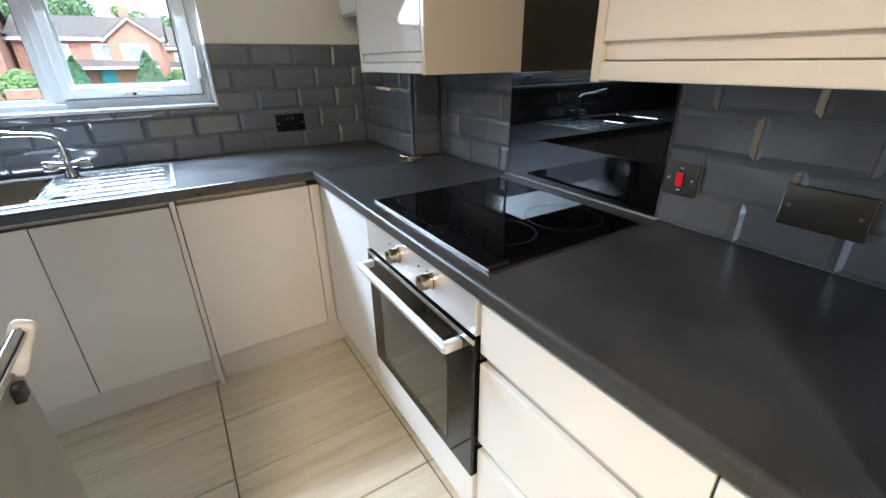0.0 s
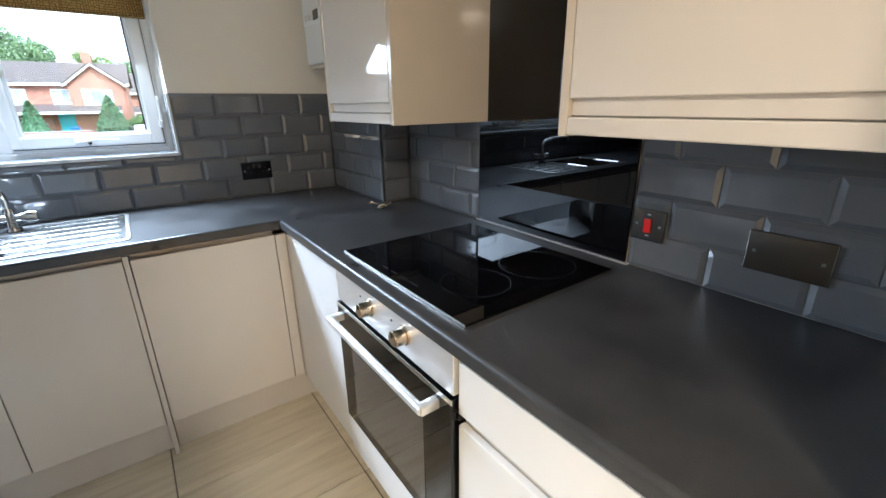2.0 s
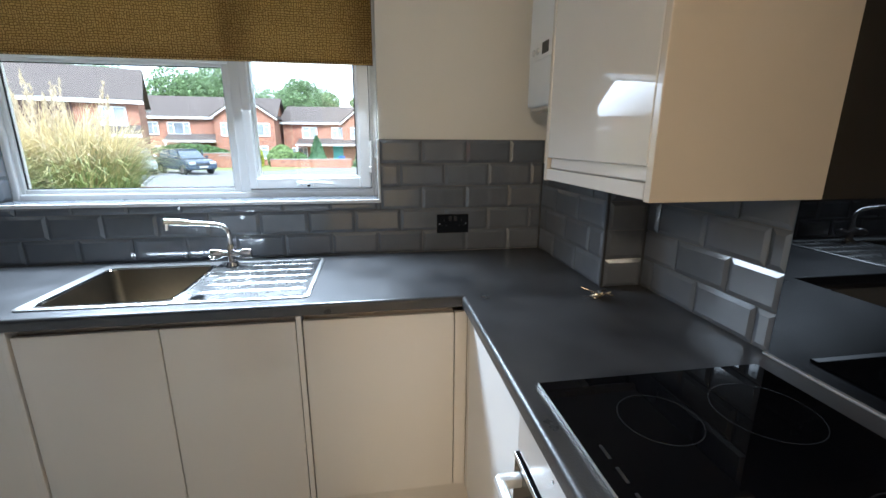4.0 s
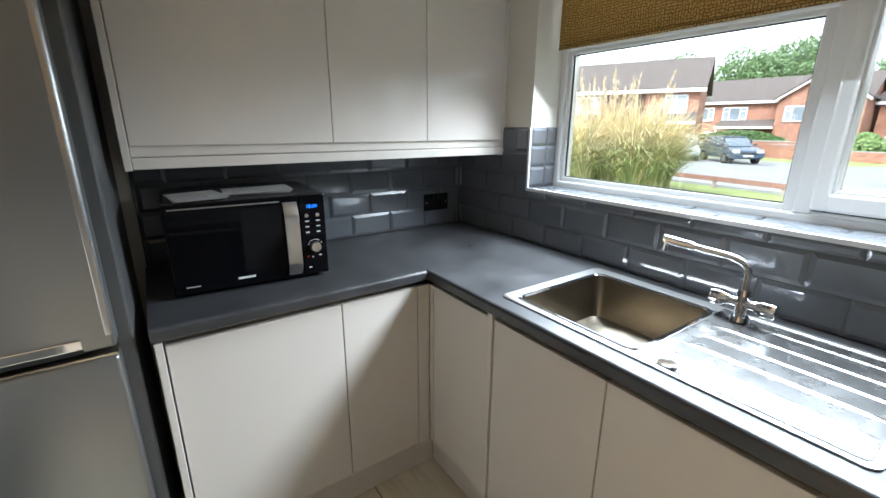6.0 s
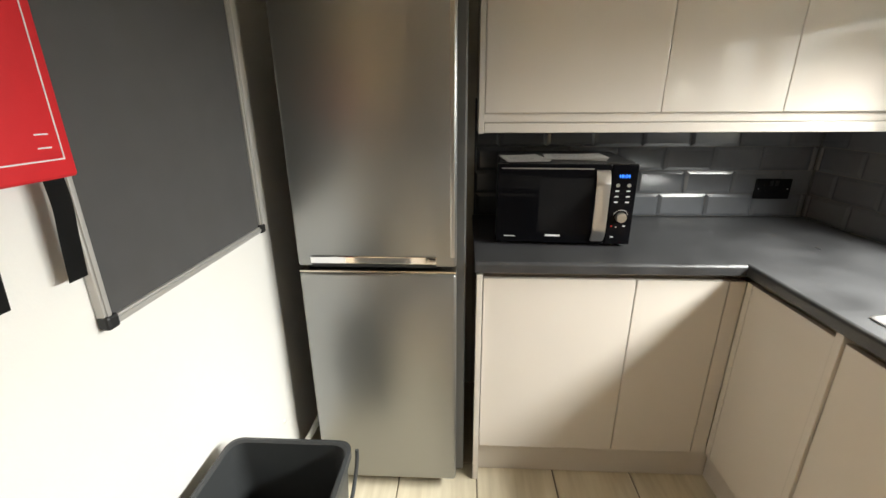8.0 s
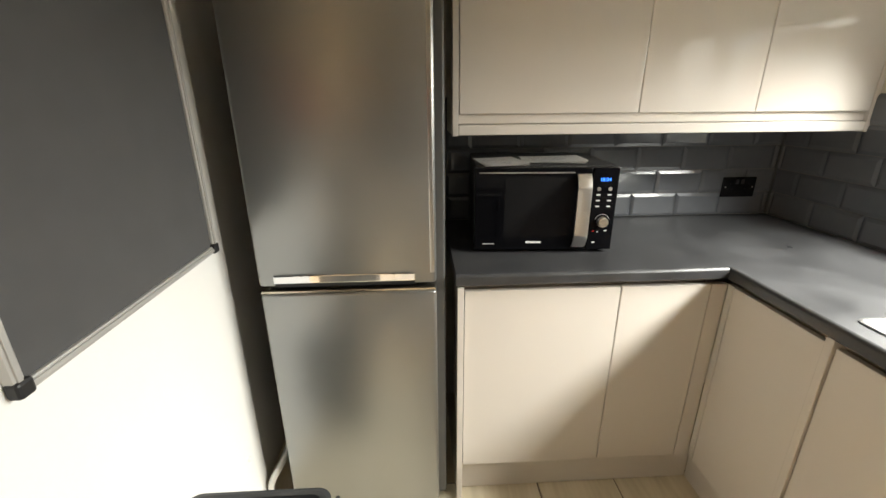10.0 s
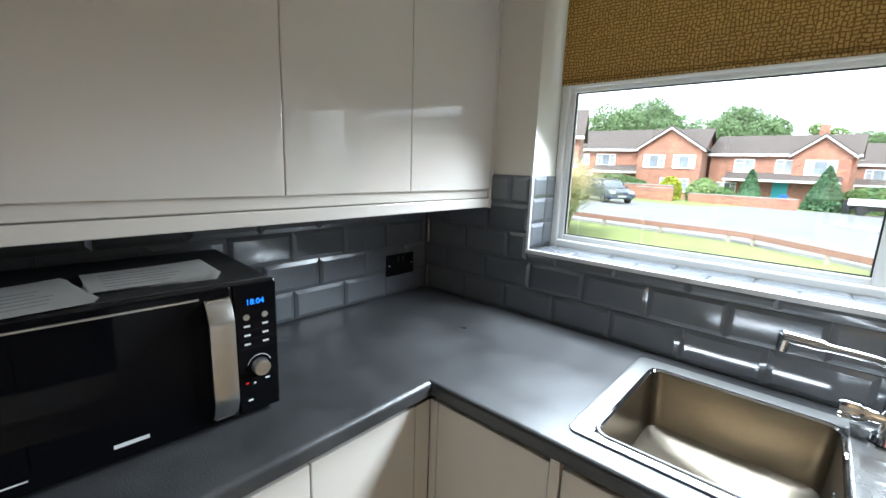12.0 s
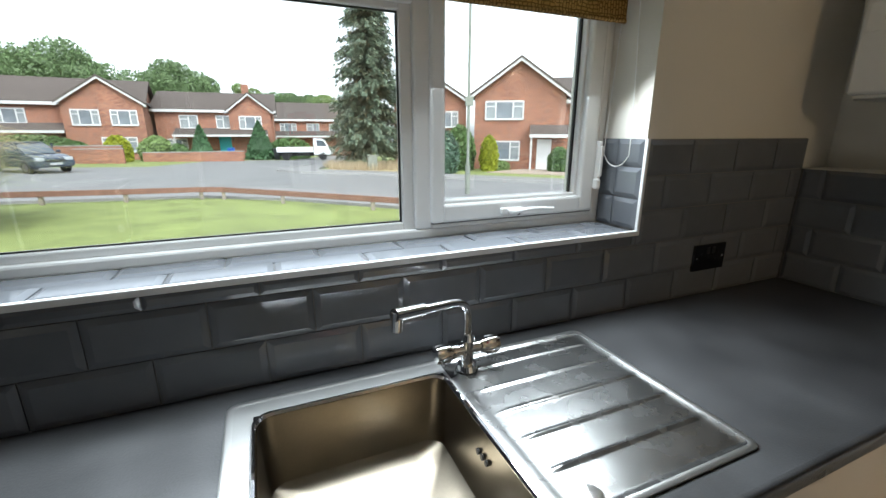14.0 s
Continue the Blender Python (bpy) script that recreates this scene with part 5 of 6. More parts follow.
def house(name, at, yaw, w, d, eaves, rise, label, ridge="x", windows=(), doors=(), porch=(), gables=(), hung=None, chimney=None, wall_m=None):
    """A two-storey brick house; local x runs along the front, which faces -y. windows: (x, z, w, h)."""
    base = Vector((at[0], at[1], gz(*at) - 0.1))
    h = thing(name, base, label, "house", "houses across the road")
    h.rotation_euler.z = radians(yaw)
    T = Matrix.Translation(base)

    def put(nm, bm_, m_, parent=h, label_=""):
        bm_.transform(T)
        return part(nm, bm_, m_, parent, label_)

    def gable_block(x0, x1, y0, y1, rdg, rise_):
        if rdg == "x":
            ym = (y0 + y1) / 2
            return prism([(y0, 0), (y1, 0), (y1, eaves), (ym, eaves + rise_), (y0, eaves)], "x", x0, x1)
        xm = (x0 + x1) / 2
        return prism([(x0, 0), (x1, 0), (x1, eaves), (xm, eaves + rise_), (x0, eaves)], "y", y0, y1)

    def roof_pair(x0, x1, y0, y1, rdg, rise_, o=0.35, tk=0.16):
        if rdg == "x":
            ym, half = (y0 + y1) / 2, (y1 - y0) / 2
            k = rise_ / half
            for s in (-1, 1):
                e = ym + s * (half + o)
                put("roof", prism([(e, eaves - k * o + 0.03), (ym, eaves + rise_ + 0.03), (ym, eaves + rise_ + 0.03 + tk), (e, eaves - k * o + 0.03 + tk)], "x", x0 - o, x1 + o), ROOF)
                put("fascia", box(x0 - o, x1 + o, e - 0.06, e + 0.06, eaves - k * o - 0.12, eaves - k * o + 0.12), BARGE)
        else:
            xm, half = (x0 + x1) / 2, (x1 - x0) / 2
            k = rise_ / half
            for s in (-1, 1):
                e = xm + s * (half + o)
                put("roof", prism([(e, eaves - k * o + 0.03), (xm, eaves + rise_ + 0.03), (xm, eaves + rise_ + 0.03 + tk), (e, eaves - k * o + 0.03 + tk)], "y", y0 - o - 0.08, y1), ROOF)
                put("bargeboard", prism([(e, eaves - k * o - 0.16), (xm, eaves + rise_ - 0.14), (xm, eaves + rise_ + 0.028), (e, eaves - k * o + 0.028)], "y", y0 - o - 0.05, y0 - o), BARGE)

    hw = w / 2
    put("wall", gable_block(-hw, hw, 0, d, ridge, rise), wall_m or BRICK)
    roof_pair(-hw, hw, 0, d, ridge, rise)
    for x0, x1, out, rs in gables:
        put("wall", gable_block(x0, x1, -out, d * 0.5, "y", rs), wall_m or BRICK)
        roof_pair(x0, x1, -out, d * 0.5, "y", rs, 0.3)
    if hung:
        put("hung_tiles", box(hung[0], hung[1], -0.06, 0, hung[2], hung[3]), HUNG)
    for x, z, ww, hh, y in windows:
        fw = put("window", box(x - ww / 2, x + ww / 2, y - 0.05, y + 0.02, z, z + hh), NET)
        cuts = (0, 0.5, 1) if ww < 1.6 else (0, 0.27, 0.73, 1)
        f = bmesh.new()
        for a in ((x - ww / 2 - 0.03, x + ww / 2 + 0.03, z - 0.06, z + 0.07), (x - ww / 2 - 0.03, x + ww / 2 + 0.03, z + hh - 0.07, z + hh + 0.04)):
            box(a[0], a[1], y - 0.11, y + 0.01, a[2], a[3], 0, 1, f)
        for c in cuts:
            c = x - ww / 2 + ww * c
            box(c - 0.045, c + 0.045, y - 0.10, y + 0.01, z, z + hh, 0, 1, f)
        sides = ((0, 1), (2, 3)) if len(cuts) == 4 else ((0, 1),)
        for a, b_ in sides:
            box(x - ww / 2 + ww * cuts[a], x - ww / 2 + ww * cuts[b_], y - 0.09, y + 0.01, z + hh * 0.68, z + hh * 0.68 + 0.07, 0, 1, f)
        f.transform(T)
        part("frame", f, BARGE, fw)
        for c0, c1 in zip(cuts, cuts[1:]):
            p_ = box(x - ww / 2 + ww * c0 + 0.05, x - ww / 2 + ww * c1 - 0.05, y - 0.07, y - 0.055, z + 0.07, z + hh - 0.07)
            p_.transform(T)
            part("pane", p_, FAR_GLASS if (c1 - c0 < 0.47 and c0 > 0.1 and c1 < 0.9) else HAZY_GLASS, fw)
    for x, ww, hh, y, m_ in doors:
        dob = put("door", box(x - ww / 2, x + ww / 2, y - 0.07, y + 0.02, 0.1, 0.1 + hh), m_)
    for x0, x1, out, z in porch:
        put("porch_roof", prism([(0, z + 0.55), (-out, z), (-out, z + 0.14), (0, z + 0.72)], "x", x0, x1), ROOF)
        put("fascia", box(x0 - 0.03, x1 + 0.03, -out - 0.06, -out, z - 0.08, z + 0.12), BARGE)
        put("porch_post", box(x0 + 0.05, x0 + 0.17, -out + 0.05, -out + 0.17, 0, z), BARGE)
    if chimney:
        put("chimney", box(chimney[0] - 0.35, chimney[0] + 0.35, chimney[1] - 0.3, chimney[1] + 0.3, eaves, eaves + rise + 1.1), BRICK)
    return h


house("brick_house", (-15.6, 47.5), 4, 12.5, 8, 4.75, 2.0, "red brick house with a white-edged front gable and porch roof", windows=[(-2.6, 3.0, 1.9, 1.15, 0), (-5.2, 3.0, 1.6, 1.15, 0), (2.4, 2.9, 1.8, 1.2, -1.2), (5.0, 2.9, 1.8, 1.2, -1.2), (4.4, 0.7, 2.4, 1.2, -1.2), (-4.0, 0.7, 1.8, 1.2, 0)], doors=[(-1.3, 1.0, 2.05, 0, DOOR_WHITE)], porch=[(-3.6, 0.9, 1.5, 2.35)], gables=[(0.9, 6.4, 1.2, 1.9)])
house("brick_house", (-3.9, 50.5), -3, 10.4, 8, 4.75, 1.7, "red brick house with a front gable, chimney and teal side door", windows=[(-2.4, 3.0, 1.5, 1.2, 0), (0.6, 3.0, 1.2, 1.2, 0), (3.1, 2.95, 2.0, 1.2, -0.5), (-3.6, 0.8, 1.6, 1.2, 0)], doors=[(0.6, 1.1, 2.1, -0.3, TEAL), (3.9, 1.1, 2.1, -0.5, DOOR_WHITE)], porch=[(-3.6, 4.6, 1.8, 2.3)], gables=[(1.2, 5.0, 0.5, 1.5)], chimney=(2.6, 4.2))
house("brick_house", (6.6, 60.5), -6, 11, 8, 4.7, 2.0, "red brick house behind the junction with a white fascia", windows=[(-3.2, 2.9, 1.9, 1.2, 0), (-0.2, 2.9, 1.5, 1.2, 0), (2.8, 2.9, 1.9, 1.2, 0), (-2.6, 0.8, 2.2, 1.2, 0)], porch=[(-4.8, 4.8, 1.4, 2.5)])
house("brick_house", (15.95, 27.1), -33, 6.0, 9, 5.1, 2.1, "red brick house with a wide white-edged front gable and white door", ridge="y", windows=[(-1.0, 3.45, 2.5, 1.15, 0), (-1.05, 0.75, 2.3, 1.25, 0)], doors=[(1.75, 0.95, 2.05, 0, DOOR_WHITE)], porch=[(0.75, 3.3, 1.2, 2.35)])
house("brick_house", (23.2, 25.4), -33, 9, 8, 4.95, 1.75, "red brick house wing with a brown tiled roof", windows=[(0, 3.4, 1.8, 1.15, 0)])
house("brick_house", (11.7, 32.6), -20, 5.4, 8, 4.9, 1.7, "red brick house half hidden behind clipped bushes", ridge="y", windows=[(-1.5, 3.0, 1.2, 1.1, 0), (1.2, 3.0, 1.7, 1.1, 0)])
house("brick_house", (-21.3, 30.5), 22, 14, 8, 4.55, 2.2, "brick house with dark hung tiles, garage and brown roof", windows=[(5.6, 2.9, 1.35, 1.15, 0), (-0.5, 2.9, 2.0, 1.15, -0.06), (-4.5, 2.9, 1.8, 1.15, 0)], doors=[(4.9, 3.0, 2.0, -0.1, GARAGE)], porch=[(2.6, 7.0, 1.0, 2.2)], hung=(-2.4, 3.6, 2.4, 4.5), chimney=None)


def leaf_cloud(bm_, c, r, n, size, rng, squash=1.0, inner=0.55):
    """Small leaf-clump faces scattered through an uneven ball."""
    for _ in range(n):
        v = Vector((rng.gauss(0, 1), rng.gauss(0, 1), rng.gauss(0, 1))).normalized()
        k = inner + (1 - inner) * rng.random() ** 0.5
        p = Vector(c) + Vector((v.x * r[0], v.y * r[1], v.z * r[2])) * k
        a = Vector((rng.gauss(0, 1), rng.gauss(0, 1), rng.gauss(0, 0.7))).normalized()
        b_ = a.orthogonal().normalized()
        b_.rotate(Matrix.Rotation(rng.random() * 6.28, 3, a))
        s = size * (0.6 + 0.8 * rng.random())
        q = a.cross(b_) * s * 0.6
        b_ = b_ * s
        vv = [bm_.verts.new(p + o) for o in (b_, q, -b_, -q)]
        bm_.faces.new(vv)


def tree(name, x, y, height, spread, label, leaf, seed, clumps=16, per=150, size=0.35):
    rng = random.Random(seed)
    z0 = gz(x, y)
    t = thing(name, (x, y, z0), label, "tree", "trees behind the houses")
    tr = tube([(x, y, z0 - 0.1), (x + 0.1, y, z0 + height * 0.3), (x, y + 0.1, z0 + height * 0.6)], 0.3, 10, radii=[height * 0.035, height * 0.025, height * 0.012])
    for k in range(6):
        a = k * 1.05 + rng.random()
        tube([(x, y, z0 + height * 0.35), (x + spread * 0.3 * math.cos(a), y + spread * 0.3 * math.sin(a), z0 + height * 0.55), (x + spread * 0.6 * math.cos(a), y + spread * 0.6 * math.sin(a), z0 + height * 0.72)], 0.1, 6, tr, [height * 0.013, height * 0.009, height * 0.003])
    part("trunk", tr, BARK, t, smooth=True)
    cr = bmesh.new()
    for k in range(clumps):
        a, rr = rng.random() * 6.28, spread * 0.72 * rng.random() ** 0.5
        hz_ = 0.40 + 0.48 * rng.random() * (1 - 0.45 * rr / spread)
        q = spread * (0.28 + 0.16 * rng.random())
        leaf_cloud(cr, (x + rr * math.cos(a), y + rr * math.sin(a), z0 + height * hz_ + q * 0.2), (q, q, q * 0.75), int(per * 4.5), size * 0.40, rng)
    part("crown", cr, leaf, t)


tree("oak_tree", -25.0, 77.0, 14.2, 9.0, "broad oak tree with a full green crown", LEAF, 3, 36, 230, 0.5)
tree("oak_tree", -41.0, 74.0, 13.5, 9.0, "broad oak tree with a full green crown", LEAF, 4, 30, 200, 0.5)
tree("oak_tree", -11.2, 77.0, 12.6, 6.4, "rounded oak tree rising behind the roofs", LEAF, 5, 34, 230, 0.45)
tree("slender_tree", -1.6, 83.0, 13.4, 2.8, "slender pale tree rising behind the roofs", LEAF_PALE, 6, 10, 110, 0.4)
tree("oak_tree", 7.4, 89.0, 12.8, 4.6, "green tree rising behind the roofs", LEAF, 7, 18, 170, 0.45)
tree("oak_tree", 13.0, 86.0, 11.2, 6.0, "bright green tree behind the far house", LEAF_PALE, 8, 22, 180, 0.45)
tree("oak_tree", 2.5, 95.0, 11.2, 6.0, "green tree rising behind the roofs", LEAF, 12, 20, 180, 0.45)
tree("oak_tree", -18.5, 64.0, 8.4, 4.2, "green tree between two brick houses", LEAF, 9, 16, 170, 0.4)


def conifer(x, y, height, width, label, seed):
    rng = random.Random(seed)
    z0 = gz(x, y)
    t = thing("conifer", (x, y, z0), label, "tree")
    part("trunk", cyl((x, y, z0 - 0.1), (x, y, z0 + height * 0.97), 0.17, 0.02, 12), BARK, t, smooth=True)
    cr = bmesh.new()
    for k in range(520):
        f = (k / 520) ** 0.9
        z = z0 + 0.9 + (height - 0.9) * f
        reach = width * (1 - f) ** 0.62 * (0.7 + 0.5 * rng.random()) * (0.75 if f < 0.06 else 1) + 0.12
        a = rng.random() * 6.283
        n = max(5, int(reach * 8))
        for j in range(n):
            s = (j + 0.6) / n
            c = Vector((x + reach * s * math.cos(a), y + reach * s * math.sin(a), z + 0.15 * s - 0.55 * s * s * reach * 0.6))
            for _ in range(5):
                d = Vector((math.cos(a) + rng.gauss(0, 0.5), math.sin(a) + rng.gauss(0, 0.5), -0.7 + rng.gauss(0, 0.35))).normalized() * (0.17 + 0.16 * rng.random())
                sd = Vector((-d.y, d.x, rng.gauss(0, 0.1))).normalized() * 0.075
                o = c + Vector((rng.gauss(0, 0.11), rng.gauss(0, 0.11), rng.gauss(-0.05, 0.11)))
                cr.faces.new([cr.verts.new(o + e) for e in (-d * 0.4, sd, d, -sd)])
    part("crown", cr, SPRUCE, t)


conifer(6.75, 31.5, 13.5, 2.7, "tall dark spruce standing on the street corner", 11)


def shrub(name, x, y, w, d, h, leaf, label, seed, n=900, size=0.09, cone=False, group="garden shrubs"):
    rng = random.Random(seed)
    z0 = gz(x, y)
    s = thing(name, (x, y, z0), label, "shrub", group)
    part("stem", cyl((x, y, z0 - 0.05), (x, y, z0 + h * 0.5), 0.06, 0.03, 8), BARK, s)
    cr = bmesh.new()
    for _ in range(n):
        a, u = rng.random() * 6.283, rng.random()
        rr = ((1 - u) ** 0.8 if cone else (0.86 + 0.14 * min(1, u / 0.3)) * math.sqrt(max(0.004, 1 - max(0, (u - 0.35) / 0.65) ** 2))) * (0.86 + 0.16 * rng.random())
        if rng.random() < 0.18:
            rr *= rng.random() ** 0.5
        p = Vector((x + 0.5 * w * rr * math.cos(a), y + 0.5 * d * rr * math.sin(a), z0 + 0.05 + h * u * (0.95 + 0.08 * rng.random())))
        b1 = Vector((rng.gauss(0, 1), rng.gauss(0, 1), rng.gauss(0, 1))).normalized() * size * (0.6 + rng.random())
        b2 = b1.orthogonal() * 0.7
        cr.faces.new([cr.verts.new(p + e) for e in (b1, b2, -b1, -b2)])
    core = loft([[(x + 0.4 * w * k * math.cos(6.283 * i / 14), y + 0.4 * d * k * math.sin(6.283 * i / 14), z0 + h * zz) for i in range(14)] for k, zz in (((0.9, 0.0), (1.0, 0.3), (0.6, 0.6), (0.2, 0.85)) if cone else ((0.95, 0.0), (1.05, 0.35), (0.97, 0.6), (0.72, 0.8), (0.35, 0.93)))], True)
    join(cr, core)
    part("crown", cr, leaf, s)


shrub("clipped_bush", 9.2, 25.0, 2.5, 2.3, 2.45, BUSH, "rounded blue-green bush beside the road", 21, 2200, 0.08)
shrub("clipped_bush", 11.7, 27.4, 2.1, 2.0, 2.75, HEDGE, "tall clipped green bush beside the road", 22, 2000, 0.08)
shrub("golden_bush", 13.1, 26.0, 1.2, 1.2, 2.15, GOLD, "golden yellow clipped bush by a brick house", 23, 1500, 0.07)
shrub("clipped_bush", 17.0, 23.9, 1.5, 1.4, 1.5, HEDGE, "rounded green bush beside a white front door", 24, 1500, 0.07)
shrub("clipped_bush", 13.9, 26.2, 1.8, 0.8, 0.6, LEAF_PALE, "low green planting under a front window", 25, 700, 0.07)
shrub("cone_shrub", -5.0, 45.5, 2.1, 2.1, 2.9, CONE, "pointed green conifer shrub in a front garden", 26, 1300, 0.12, True)
shrub("cone_shrub", -0.2, 46.8, 2.9, 2.8, 3.4, CONE, "broad pointed conifer shrub in a front garden", 27, 1800, 0.12, True)
shrub("privet_hedge", 2.6, 48.6, 4.2, 1.4, 2.0, HEDGE, "clipped green hedge beside a parked truck", 28, 2200, 0.12)
shrub("clipped_bush", -8.2, 44.2, 2.6, 2.0, 1.9, LEAF_PALE, "loose green bush in a front garden", 29, 1000, 0.13)
shrub("clipped_bush", -6.6, 44.2, 1.6, 1.4, 1.3, HEDGE, "small green bush in a front garden", 30, 700, 0.11)
shrub("privet_hedge", -15.5, 42.0, 7.5, 1.4, 1.8, HEDGE, "long green hedge in front of a brick house", 31, 2600, 0.12)
shrub("clipped_bush", -10.4, 42.5, 1.9, 1.6, 1.9, GOLD, "yellow-green bush beside a hedge", 32, 900, 0.11)

# garden walls
for nm, x0, x1, y, hgt, lab in (("garden_wall", -8.9, -1.6, 42.6, 0.75, "low red brick garden wall along the pavement"), ("garden_wall", -18.0, -9.6, 40.2, 1.15, "low dark brick garden wall with a hedge behind it"), ("garden_wall", -12.3, -9.4, 39.6, 1.0, "red brick garden wall pier")):
    b0 = gz((x0 + x1) / 2, y)
    w_ = thing(nm, ((x0 + x1) / 2, y, b0), lab, "wall", "garden walls")
    part("wall", box(x0, x1, y, y + 0.22, b0 - 0.4, b0 + hgt), BRICK, w_)
    part("coping", box(x0 - 0.03, x1 + 0.03, y - 0.03, y + 0.25, b0 + hgt, b0 + hgt + 0.06), KERB, w_)

for nm, x, y, m_, lab in (("wheelie_bin", -2.75, 47.0, BLUE_BIN, "blue wheelie bin beside a house"), ("wheelie_bin", 1.2, 46.2, BLACK_BIN, "black wheelie bin beside a hedge")):
    z0 = gz(x, y)
    wb = thing(nm, (x, y, z0), lab, "bin", "wheelie bins")
    part("tub", loft([[(x + sx * k, y + sy * k, z0 + zz) for sx, sy in ((-0.29, -0.34), (0.29, -0.34), (0.29, 0.34), (-0.29, 0.34))] for k, zz in ((0.75, 0.05), (1, 1.0))], True, True), m_, wb)
    part("lid", box(x - 0.31, x + 0.31, y - 0.37, y + 0.36, z0 + 1.0, z0 + 1.07, 0.02), m_, wb)
    for s in (-1, 1):
        part("wheel", cyl((x + s * 0.2 - 0.03, y + 0.3, z0 + 0.1), (x + s * 0.2 + 0.03, y + 0.3, z0 + 0.1), 0.1, None, 14), TYRE, wb)

bx, by = 6.0, 28.0
bz = gz(bx, by) + 0.06
ub = thing("utility_box", (bx, by, bz), "small grey-green utility box beside the spruce", "utility box")
part("cabinet", box(bx - 0.28, bx + 0.28, by - 0.18, by + 0.18, bz, bz + 0.82, 0.03), LAMP_GREEN, ub)
part("lid", box(bx - 0.31, bx + 0.31, by - 0.21, by + 0.21, bz + 0.82, bz + 0.90, 0.03), LAMP_GREEN, ub)

# street lamp
lx, ly = 5.75, 14.25
lp = thing("street_lamp", (lx, ly, gz(lx, ly) + 0.08), "tall grey-green street lamp post on the footpath", "street lamp")
lz = gz(lx, ly) + 0.08
part("base_column", cyl((lx, ly, lz), (lx, ly, lz + 0.95), 0.085, 0.08, 16), LAMP_GREEN, lp, smooth=True)
part("pole", cyl((lx, ly, lz + 0.95), (lx, ly, lz + 6.5), 0.05, 0.04, 14), LAMP_GREEN, lp, smooth=True)
part("sign_plate", box(lx - 0.15, lx + 0.13, ly - 0.07, ly - 0.05, lz + 2.74, lz + 3.02, 0.004), LAMP_GREEN, lp)


def car(name, x, y, yaw, paint, label):
    z0 = gz(x, y) + 0.01
    c = thing(name, (x, y, z0), label, "car", "parked cars")
    T = Matrix.Translation((x, y, z0)) @ Matrix.Rotation(radians(yaw), 4, "Z")
    prof = [(-2.05, 0.32), (2.0, 0.30), (2.08, 0.5), (2.02, 0.72), (1.75, 0.84), (1.05, 0.95), (-1.75, 1.0), (-2.02, 0.92), (-2.1, 0.6)]
    b_ = prism(prof, "y", -0.86, 0.86)
    bmesh.ops.bevel(b_, geom=list(b_.edges), offset=0.06, segments=2, affect="EDGES")
    b_.transform(T)
    part("body", b_, paint, c, smooth=True)
    cab = [(-1.85, 0.97), (1.15, 0.93), (0.35, 1.42), (-0.5, 1.5), (-1.45, 1.42)]
    g_ = prism(cab, "y", -0.72, 0.72)
    bmesh.ops.bevel(g_, geom=list(g_.edges), offset=0.07, segments=2, affect="EDGES")
    g_.transform(T)
    part("glasshouse", g_, CAR_GLASS, c, smooth=True)
    rf = box(-1.35, 0.28, -0.66, 0.66, 1.44, 1.51, 0.03)
    for xx, zz in ((0.7, 1.2), (-0.35, 1.2), (-1.6, 1.2)):
        for s in (-1, 1):
            box(xx - 0.05, xx + 0.05, s * 0.73 - 0.02, s * 0.73 + 0.02, 0.95, 1.45, 0, 1, rf)
    rf.transform(T)
    part("roof", rf, paint, c)
    for xx in (-1.3, 1.3):
        for s in (-1, 1):
            w_ = cyl((xx, s * 0.80 - 0.1, 0.31), (xx, s * 0.80 + 0.1, 0.31), 0.315, None, 20)
            w_.transform(T)
            wo = part("wheel", w_, TYRE, c)
            r_ = cyl((xx, s * 0.905, 0.31), (xx, s * 0.895, 0.31), 0.2, None, 16)
            r_.transform(T)
            part("rim", r_, SATIN, wo)
    for s in (-1, 1):
        hl_ = box(1.85, 2.06, s * 0.62 - 0.18, s * 0.62 + 0.18, 0.62, 0.78, 0.03)
        hl_.transform(T)
        part("headlight", hl_, NET, c)
    grille = box(2.04, 2.085, -0.42, 0.42, 0.56, 0.68, 0.02)
    grille.transform(T)
    part("grille", grille, TYRE, c)
    for s in (-1, 1):
        mir = box(0.72, 0.86, s * 0.93 - 0.09, s * 0.93 + 0.09, 0.98, 1.10, 0.03)
        mir.transform(T)
        part("wing_mirror", mir, paint, c)
    npl = box(2.06, 2.095, -0.26, 0.26, 0.42, 0.53)
    npl.transform(T)
    part("number_plate", npl, NET, c)


car("parked_car", -11.2, 30.2, -42, CAR_DARK, "dark blue hatchback parked on a drive")
car("parked_car", -13.6, 29.3, -60, CAR_SILVER, "silver car parked beside tall pampas grass")

vx, vy = 3.6, 45.3
vz = gz(vx, vy) + 0.02
van = thing("flatbed_truck", (vx, vy, vz), "white flatbed truck parked in the side road", "truck")
T = Matrix.Translation((vx, vy, vz)) @ Matrix.Rotation(radians(-4), 4, "Z")
for nm, bm, m_ in (("cab", prism([(0.9, 0.5), (2.6, 0.5), (2.65, 1.1), (2.3, 1.25), (1.9, 1.95), (0.95, 2.0)], "y", -0.85, 0.85), CAR_WHITE), ("flatbed", box(-2.4, 0.85, -0.9, 0.9, 0.75, 1.2, 0.03), CAR_WHITE), ("chassis", box(-2.3, 2.4, -0.6, 0.6, 0.4, 0.75), TYRE), ("side_window", prism([(1.2, 1.3), (2.1, 1.3), (1.8, 1.8), (1.2, 1.85)], "y", -0.87, 0.87), CAR_GLASS)):
    bm.transform(T)
    part(nm, bm, m_, van)
